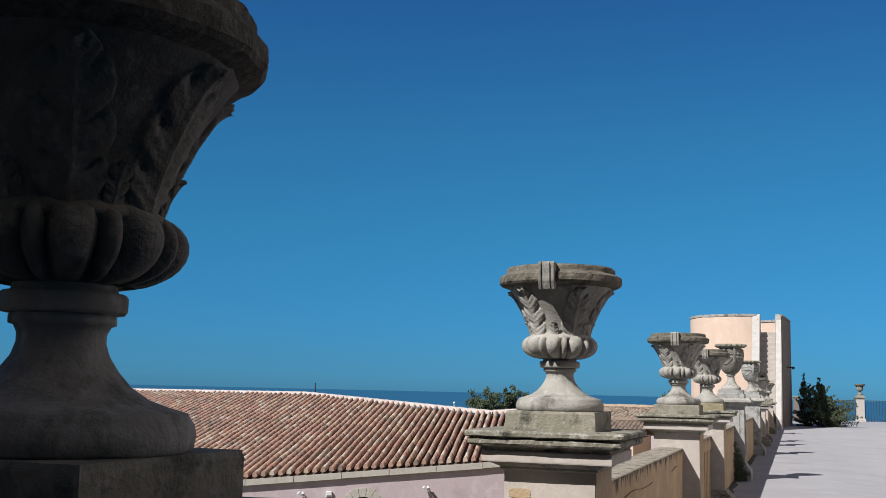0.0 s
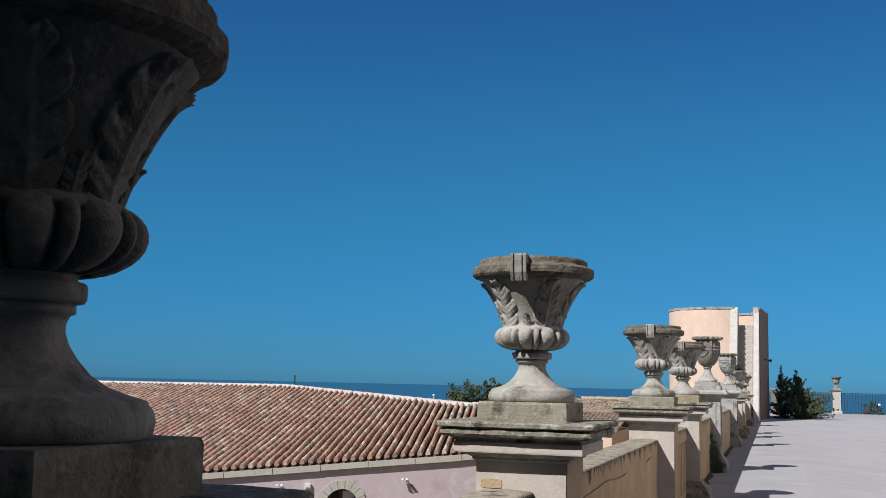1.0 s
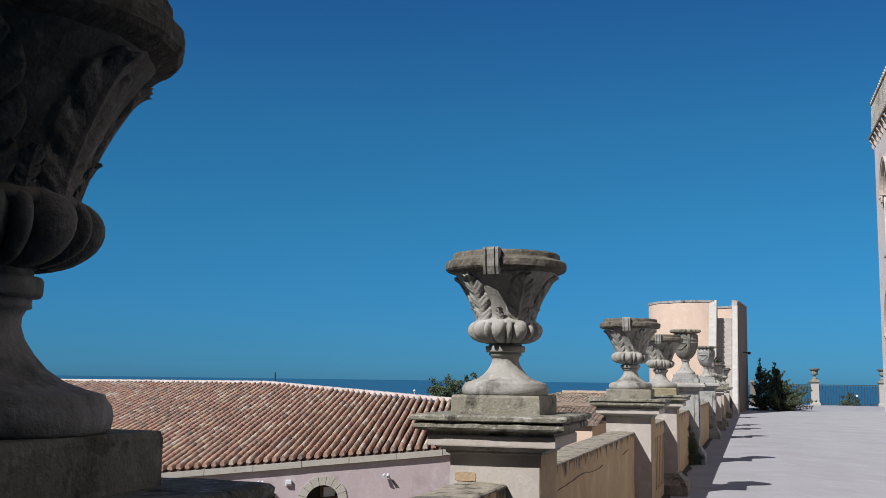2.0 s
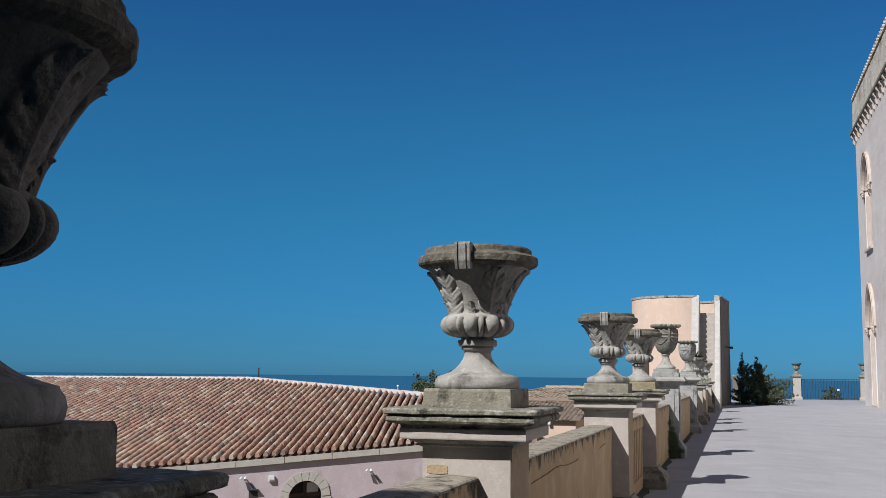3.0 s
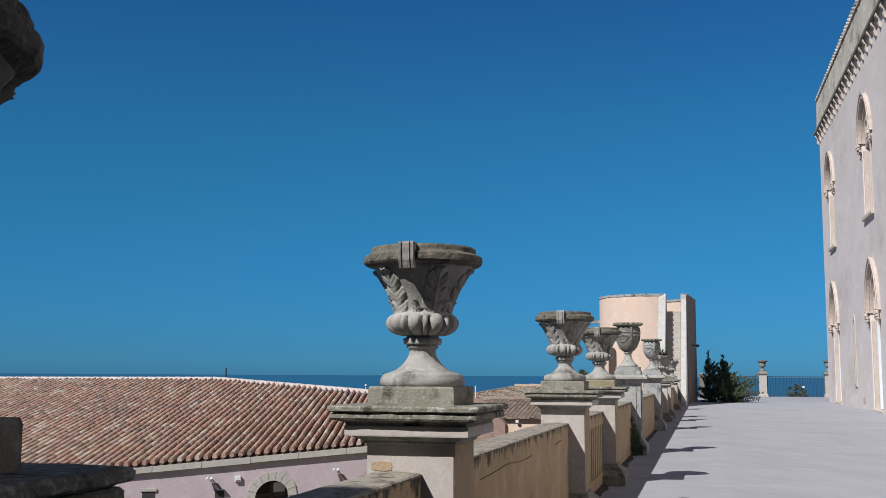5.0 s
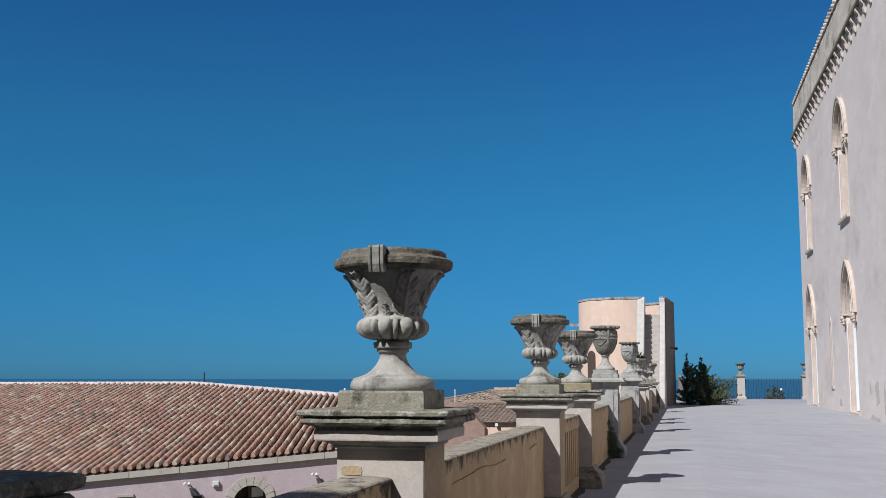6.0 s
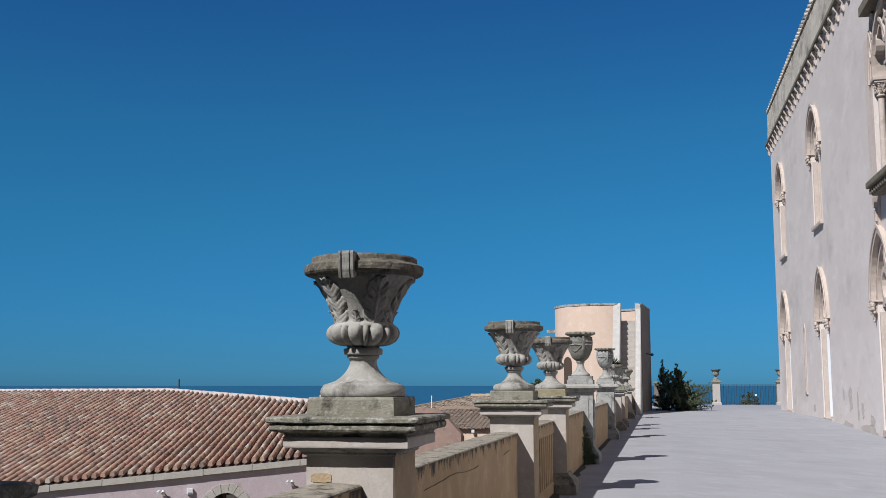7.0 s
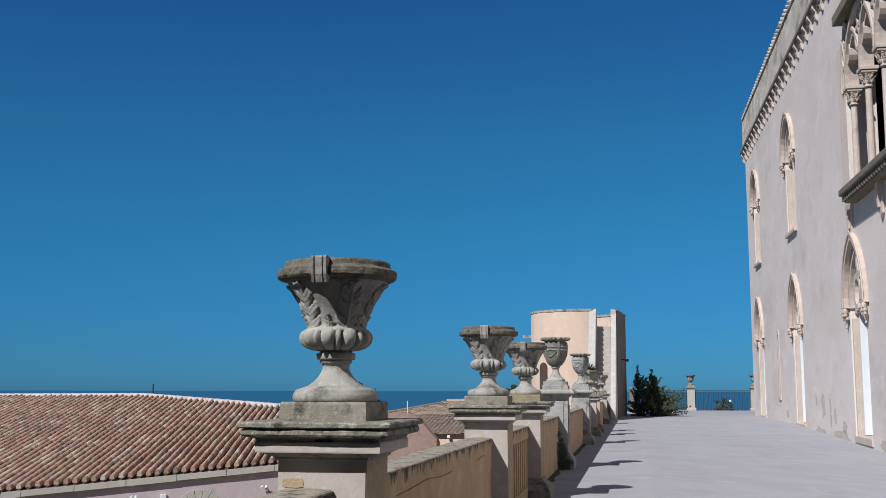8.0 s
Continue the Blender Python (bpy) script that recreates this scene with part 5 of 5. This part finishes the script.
for i in range(rows_n):
    a = ROOF_A0 + (i + 0.5) * PITCH
    length = ridge_u(a)
    bend = rnd.uniform(-0.012, 0.012)
    lag = rnd.uniform(0.0, STEP)
    for j in range(int(length / STEP) + 2):
        u = max(0.0, j * STEP - lag)
        if u > length - 0.30:
            continue
        p = on_roof(a + bend * math.sin(j * 0.7) + rnd.uniform(-0.003, 0.003), u - 0.06, 0.02 + rnd.uniform(-0.004, 0.006))
        m = Matrix.Translation(p) @ TURN_TILE @ pose(0, 0, 0, -0.5 + rnd.uniform(-0.5, 0.5), 0, rnd.uniform(-0.7, 0.7)) @ Matrix.Diagonal((scale_w * 0.80, 1, 1.38, 1))
        if j == 0 or (1.6 < a < 6.0 and u < 3.2):
            piece("roof_tile", TILE_ME if j else EAVE_ME, roof, m)
        else:
            joined.append(m)
src = barrel(seg=5, plugged=False)
bmesh.ops.recalc_face_normals(src, faces=src.faces)
src.verts.ensure_lookup_table()
sv = [v.co.copy() for v in src.verts]
src.verts.index_update()
sf = [[v.index for v in f.verts] for f in src.faces]
src.free()
verts, faces = [], []
for m in joined:
    o = len(verts)
    verts += [tuple(m @ v) for v in sv]
    faces += [[o + i for i in f] for f in sf]
me = bpy.data.meshes.new("roof_tiles")
me.from_pydata(verts, [], faces)
me.shade_smooth()
me.materials.append(TILE_JOINED)
ob = new("roof_tiles", me)
ob.parent = roof
tagged(ob, kind="stuff")
# ridge of mortared tiles
ridge_line = [on_roof(a, ridge_u(a), 0.01) for a in [ROOF_A0 + 0.33 * k for k in range(int((ROOF_A1 - ROOF_A0) / 0.33) + 1)]]
ridge_me = finish(barrel(0.40, 0.110, 0.098, 6), "ridge_tile", MORTAR, True)
for p, q in zip(ridge_line, ridge_line[1:]):
    y_ax = (q - p).normalized()
    x_ax = y_ax.cross(Vector((0, 0, 1))).normalized()
    piece("ridge_tile", ridge_me, roof, Matrix.Translation(p) @ Matrix((x_ax, y_ax, x_ax.cross(y_ax))).transposed().to_4x4())


def on_house(name, label, category, a, z):
    ob = base_empty(name, Matrix.Translation(house_point(a, 0.0, z)) @ Matrix.Rotation(math.atan2(FLAT.y, FLAT.x), 4, "Z"), label, category)
    return ob


for k, (a, z) in enumerate(((1.89, -0.39), (4.45, -0.46))):
    ob = on_house("spotlight", "small pale twin spotlight on the pink wall", "wall light", a, z)
    ob["group"] = "spotlights on the house"
    part("arm", rod((0.05, 0, -0.02), (0.0, -0.12, 0.0), 0.012), GREY_METAL, ob)
    for s in (-1, 1):
        part("lamp_head", rod((s * 0.035, -0.07, 0.02), (s * 0.055 - 0.015, -0.15, -0.025), 0.022, 10, r2=0.036), WHITE, ob)
    bmc = rod((0.06, -0.01, -0.03), (0.22, -0.01, -0.22), 0.005, 6)
    part("cable", bmc, IRON, ob)
ob = on_house("alarm_box", "small white box fixed to the pink wall", "alarm box", 2.45, -0.45)
part("housing", box(-0.06, 0.06, -0.06, 0.0, -0.06, 0.06, 0.012), WHITE, ob)
part("lens", box(-0.04, 0.04, -0.068, -0.061, -0.045, -0.015, 0.004), GREY_METAL, ob)
# near-black plates on the wall stand in for the shaded holes
ob = on_house("wall_vent", "square vent painted near-black for its shade, with an iron hood", "vent", 2.09, -0.75)
part("opening", box(-0.09, 0.09, -0.012, -0.002, -0.1, 0.1), DARK, ob)
part("hood", box(-0.1, 0.1, -0.09, -0.003, 0.1, 0.125, 0.005), IRON, ob)
ob = on_house("wall_vent", "square opening painted near-black for its shade, with a pale stone lintel", "vent", 0.69, -0.60)
part("opening", box(-0.12, 0.12, -0.012, -0.002, -0.12, 0.06), DARK, ob)
part("hood", box(-0.16, 0.16, -0.03, -0.003, 0.07, 0.13, 0.005), BAND, ob)

# pole behind the ridge
p = on_roof(roof_coords((-13.5, 26.2, 0.83))[0], ridge_u(roof_coords((-13.5, 26.2, 0.83))[0]), 0)
tagged(part("pole", rod((p.x, p.y + 0.2, p.z - 0.35), (p.x, p.y + 0.2, p.z + 0.40), 0.022, 8), IRON), "short dark pipe standing up behind the roof ridge", "pipe")

finial = rod((-8.25, 24.0, 0.40), (-8.25, 24.0, 0.66), 0.012, 6)
bmesh.ops.create_icosphere(finial, subdivisions=2, radius=0.035, matrix=Matrix.Translation((-8.25, 24.0, 0.68)))
tagged(part("pole", finial, WHITE), "small white-capped pipe on the roof ridge", "pipe")


# ---- houses beyond ----
def far_house(name, label, x0, x1, y0, y1, z_eave, z_ridge, ridge_share, material, wall, hip=0.0, rough=0.03):
    """A low tiled house: walls, two slopes of worn barrel rows, a hipped end where asked, and a broken ridge."""
    ob = base_empty(name, pose((x0 + x1) / 2, (y0 + y1) / 2, -4.1), label, "house", "houses beyond the balustrade")
    t = Matrix.Translation((-(x0 + x1) / 2, -(y0 + y1) / 2, 4.1))
    part("wall", box(x0 + 0.15, x1 - 0.15, y0 + 0.15, y1 - 0.15, -4.1, z_eave - 0.02), wall, ob, at=t)
    ym = y0 + (y1 - y0) * ridge_share
    for ya, yb in ((y0, ym), (y1, ym)):
        bm = bmesh.new()
        n = int((x1 - x0) / 0.15)
        for k in range(n):
            xa = x0 + k * (x1 - x0) / n
            r = 0.072 + 0.012 * noise.noise((k * 3.1, ya, 0))
            segs = 26
            reach = min(1.0, (xa - x0 + 0.1) / hip) if hip else 1.0
            for s in range(segs):
                f0, f1 = s / segs, (s + 1) / segs + 0.012
                if f0 > reach:
                    break
                rows = []
                slip = 0.010 * noise.noise((k * 1.7, s * 2.3, 5))
                for f, rr in ((f0, r * 1.10), (f1, r * 0.92)):
                    yy, zz = ya + (yb - ya) * f, z_eave + (z_ridge - z_eave) * f - 0.035 + rough * noise.noise((xa * 2.6, f * 11, 3)) + 0.5 * rough * noise.noise((xa * 8, f * 30, 7))
                    rows.append([bm.verts.new((xa + 0.075 + slip - rr * math.cos(math.pi * i / 4), yy, zz + 0.5 * rr * math.sin(math.pi * i / 4))) for i in range(5)])
                for i in range(4):
                    bm.faces.new((rows[0][i], rows[0][i + 1], rows[1][i + 1], rows[1][i]))
        bm.faces.new([bm.verts.new(q) for q in ((x0, ya, z_eave - 0.02), (x1, ya, z_eave - 0.02), (x1, yb, z_ridge - 0.03), (x0 + hip, yb, z_ridge - 0.03))])
        tagged(part("roof_slope", bm, material, ob, at=t), kind="stuff")
    if hip:
        bm = bmesh.new()
        bm.faces.new([bm.verts.new(q) for q in ((x0, y0, z_eave - 0.02), (x0, y1, z_eave - 0.02), (x0 + hip, ym, z_ridge - 0.01))])
        part("hip_end", bm, material, ob, at=t)
        part("hip_ridge", roughen(rod((x0, y0, z_eave), (x0 + hip, ym, z_ridge - 0.03), 0.05, 8), 0.05, 6), material, ob, at=t)
    x, k = x0 + hip, 0
    while x < x1 - 0.2:
        part("ridge_tile", roughen(rod((x, ym + 0.03 * noise.noise((x, 1, 0)), z_ridge), (x + 0.40, ym, z_ridge + 0.03 * noise.noise((x, 4, 0))), 0.10, 8, r2=0.085), 0.02, 5, k), material, ob, at=t)
        x, k = x + 0.33, k + 1
    return ob


far_house("house", "low house with an old tan tiled roof", -9.6, -3.6, 37.0, 46.0, -0.05, 0.50, 0.6, TILE_TAN, PINK, hip=2.2, rough=0.05)
far_house("house", "low lean-to with an old tiled roof", -9.1, -7.6, 36.9, 41.0, -0.30, 0.02, 0.5, TILE_TAN, PEACH)
far_house("house", "outbuilding with a dark weathered tiled roof", -6.9, -4.2, 30.5, 35.2, -0.42, 0.12, 0.75, TILE_BROWN, PEACH)
tagged(part("shutter", box(-6.55, -5.55, 30.58, 30.64, -2.4, -0.62, 0.01), WOOD), "dark brown wooden shutter under the low eave", "shutter")
tagged(part("gable_wall", roughen(prism([(-7.1, -4.1), (-5.35, -4.1), (-5.35, -0.55), (-5.52, -0.36), (-5.95, 0.12), (-6.25, 0.24), (-7.1, 0.26)], 29.2, 29.6), 0.01, 3), ROSE),
       "rose-brown plastered gable end with a sloping top", "wall")
tagged(part("pole", rod((-8.05, 37.2, -0.3), (-8.05, 37.2, 0.56), 0.022, 8), WHITE), "short white pipe above the old roof", "pipe")
ob = base_empty("wall_lamp", pose(-5.20, 30.58, -0.52), "small white lamp under the eave", "wall light")
part("lamp_head", box(-0.05, 0.05, -0.07, 0.0, -0.05, 0.05, 0.012), WHITE, ob)
part("arm", rod((0, 0, 0.03), (0, 0.1, 0.06), 0.012), IRON, ob)


# ---- plants ----
def leaf_cloud(points, size, seed, flat=0.6, count=7):
    """Many small leaf blades in clumps round the given places."""
    r = random.Random(seed)
    vs, fs = [], []
    for p, spread in points:
        for _ in range(count):
            c = Vector(p) + Vector((r.gauss(0, spread), r.gauss(0, spread), r.gauss(0, spread * 0.9)))
            q = Euler((r.uniform(0, 6.3), r.uniform(0, 6.3), r.uniform(0, 6.3))).to_matrix()
            s = size * r.uniform(0.6, 1.5)
            o = len(vs)
            vs += [tuple(c + q @ Vector(v) * s) for v in ((-0.5, 0, 0), (0, -flat / 2, 0.1), (0.6, 0, 0), (0, flat / 2, 0.1))]
            fs.append((o, o + 1, o + 2, o + 3))
    me = bpy.data.meshes.new("crown")
    me.from_pydata(vs, [], fs)
    return me


def conifer(x, y, h, w, seed, label, z=0.0):
    """Spire-shaped shrub: trunk, rising boughs and upright sprays."""
    ob = base_empty("tree", pose(x, y, z), label, "tree", "trees by the tower")
    part("trunk", rod((0, 0, -0.05), (0, 0, h * 0.8), 0.07, 8, r2=0.02), BARK, ob)
    r = random.Random(seed)
    pts, bm = [], bmesh.new()
    for k in range(int(52 * h * w)):
        f = r.random() ** 1.5
        a = r.uniform(0, 6.28)
        reach = w * (1 - f) ** 0.7 * r.uniform(0.2, 1.35)
        base = Vector((0, 0, h * (0.0 + 0.76 * f)))
        tip = Vector((math.cos(a) * reach, math.sin(a) * reach, base.z + 0.10 * h * f + 0.55 * reach * r.uniform(0.05, 1.5))) + Vector((0.35, 0, 0)) * reach
        rod(base, tip, 0.014, 4, bm, 0.004)
        for s in range(7):
            g = 0.30 + 0.72 * s / 6
            pts.append((base.lerp(tip, g), 0.016 + 0.045 * (1 - g)))
    for s in range(8):
        pts.append((Vector((0, 0, h * (0.78 + 0.03 * s))), 0.03))
    part("branchwork", bm, BARK, ob)
    me = leaf_cloud(pts, 0.085, seed, 0.35, 9)
    me.materials.append(LEAF)
    cr = new("crown", me)
    cr.parent = ob
    return ob


def broadleaf(x, y, z, h, w, seed, label, material=None, group="trees beyond the roofs", leaf=0.10, dense=60):
    ob = base_empty("tree", pose(x, y, z), label, "tree", group)
    r = random.Random(seed)
    bm = rod((0, 0, -0.1), (0, 0, h * 0.55), 0.16 * w / 2, 8, r2=0.08 * w / 2)
    pts = []
    for k in range(26):
        a, e = r.uniform(0, 6.28), r.uniform(-0.15, 1.4)
        d = Vector((math.cos(a) * math.cos(e) * w, math.sin(a) * math.cos(e) * w, math.sin(e) * h * 0.48))
        tip = Vector((0, 0, h * 0.5)) + d * r.uniform(0.65, 1.0)
        rod((0, 0, h * r.uniform(0.3, 0.55)), tip, 0.05 * w / 2, 5, bm, 0.01)
        for _ in range(7):
            pts.append((tip + Vector((r.gauss(0, w * 0.16), r.gauss(0, w * 0.16), r.gauss(0, h * 0.05))), w * 0.07))
    part("trunk", bm, BARK, ob)
    me = leaf_cloud(pts, leaf, seed, 0.6, dense)
    me.materials.append(material or LEAF)
    cr = new("crown", me)
    cr.parent = ob
    return ob


conifer(0.92, 38.2, 1.95, 0.70, 3, "dark green cypress-like shrub beside the tower")
conifer(1.46, 38.4, 1.80, 0.95, 5, "dark green spreading conifer beside the tower")
conifer(1.62, 37.9, 1.15, 1.0, 7, "low dark conifer beside the tower")
conifer(1.95, 38.6, 0.8, 0.5, 9, "low dark conifer beside the tower")
broadleaf(-16.0, 54.3, -4.1, 5.1, 1.35, 21, "round dark tree beyond the roofs")
broadleaf(-14.5, 54.9, -4.1, 5.45, 1.05, 22, "round dark tree beyond the roofs")
broadleaf(-4.3, 41.5, -4.1, 5.15, 0.7, 23, "dark tree showing behind the urns", None)
broadleaf(5.2, 52.0, -4.1, 4.45, 0.8, 24, "pale green bush behind the railing", LEAF_OLIVE, dense=26)
# low pier at the corner behind the tower
ob = base_empty("gate_pier", pose(0.64, 49.3, 0), "low brown rendered pier behind the tower", "pier")
part("shaft", moulded([(0.13, 0), (0.13, 1.06)], 5, 0.004, 2), FLANK, ob)
part("cap", moulded([(0.15, 1.061), (0.155, 1.10), (0.12, 1.14)], 5, 0.006, 3), STONE_OLD, ob)
# weeds by the pedestal, massed below a diagonal to stand partly for its shadow
r = random.Random(8)
spots = []
for k in range(300):
    u = r.random() ** 1.3
    spots.append(((-0.11 + 0.15 * u, 10.075 - 0.05 * r.random() - 0.40 * (1 - u) * r.random() ** 3, (0.05 + 0.46 * (1 - u)) * r.random()), 0.014))
me = leaf_cloud(spots, 0.016, 12, 0.4, 18)
me.materials.append(LEAF)
tagged(new("weeds", me), "dark weeds filling a diagonal shadow's outline, partly standing for its shade", "weeds", kind="stuff")

# floodlight by the far railing
ob = base_empty("floodlight", pose(5.35, 49.6, 0), "small white floodlight on a post by the railing", "floodlight")
part("post", rod((0, 0, 0), (0, 0, 0.46), 0.02, 8), IRON, ob)
part("lamp_head", box(-0.05, 0.05, -0.04, 0.04, 0.44, 0.53, 0.01), WHITE, ob)
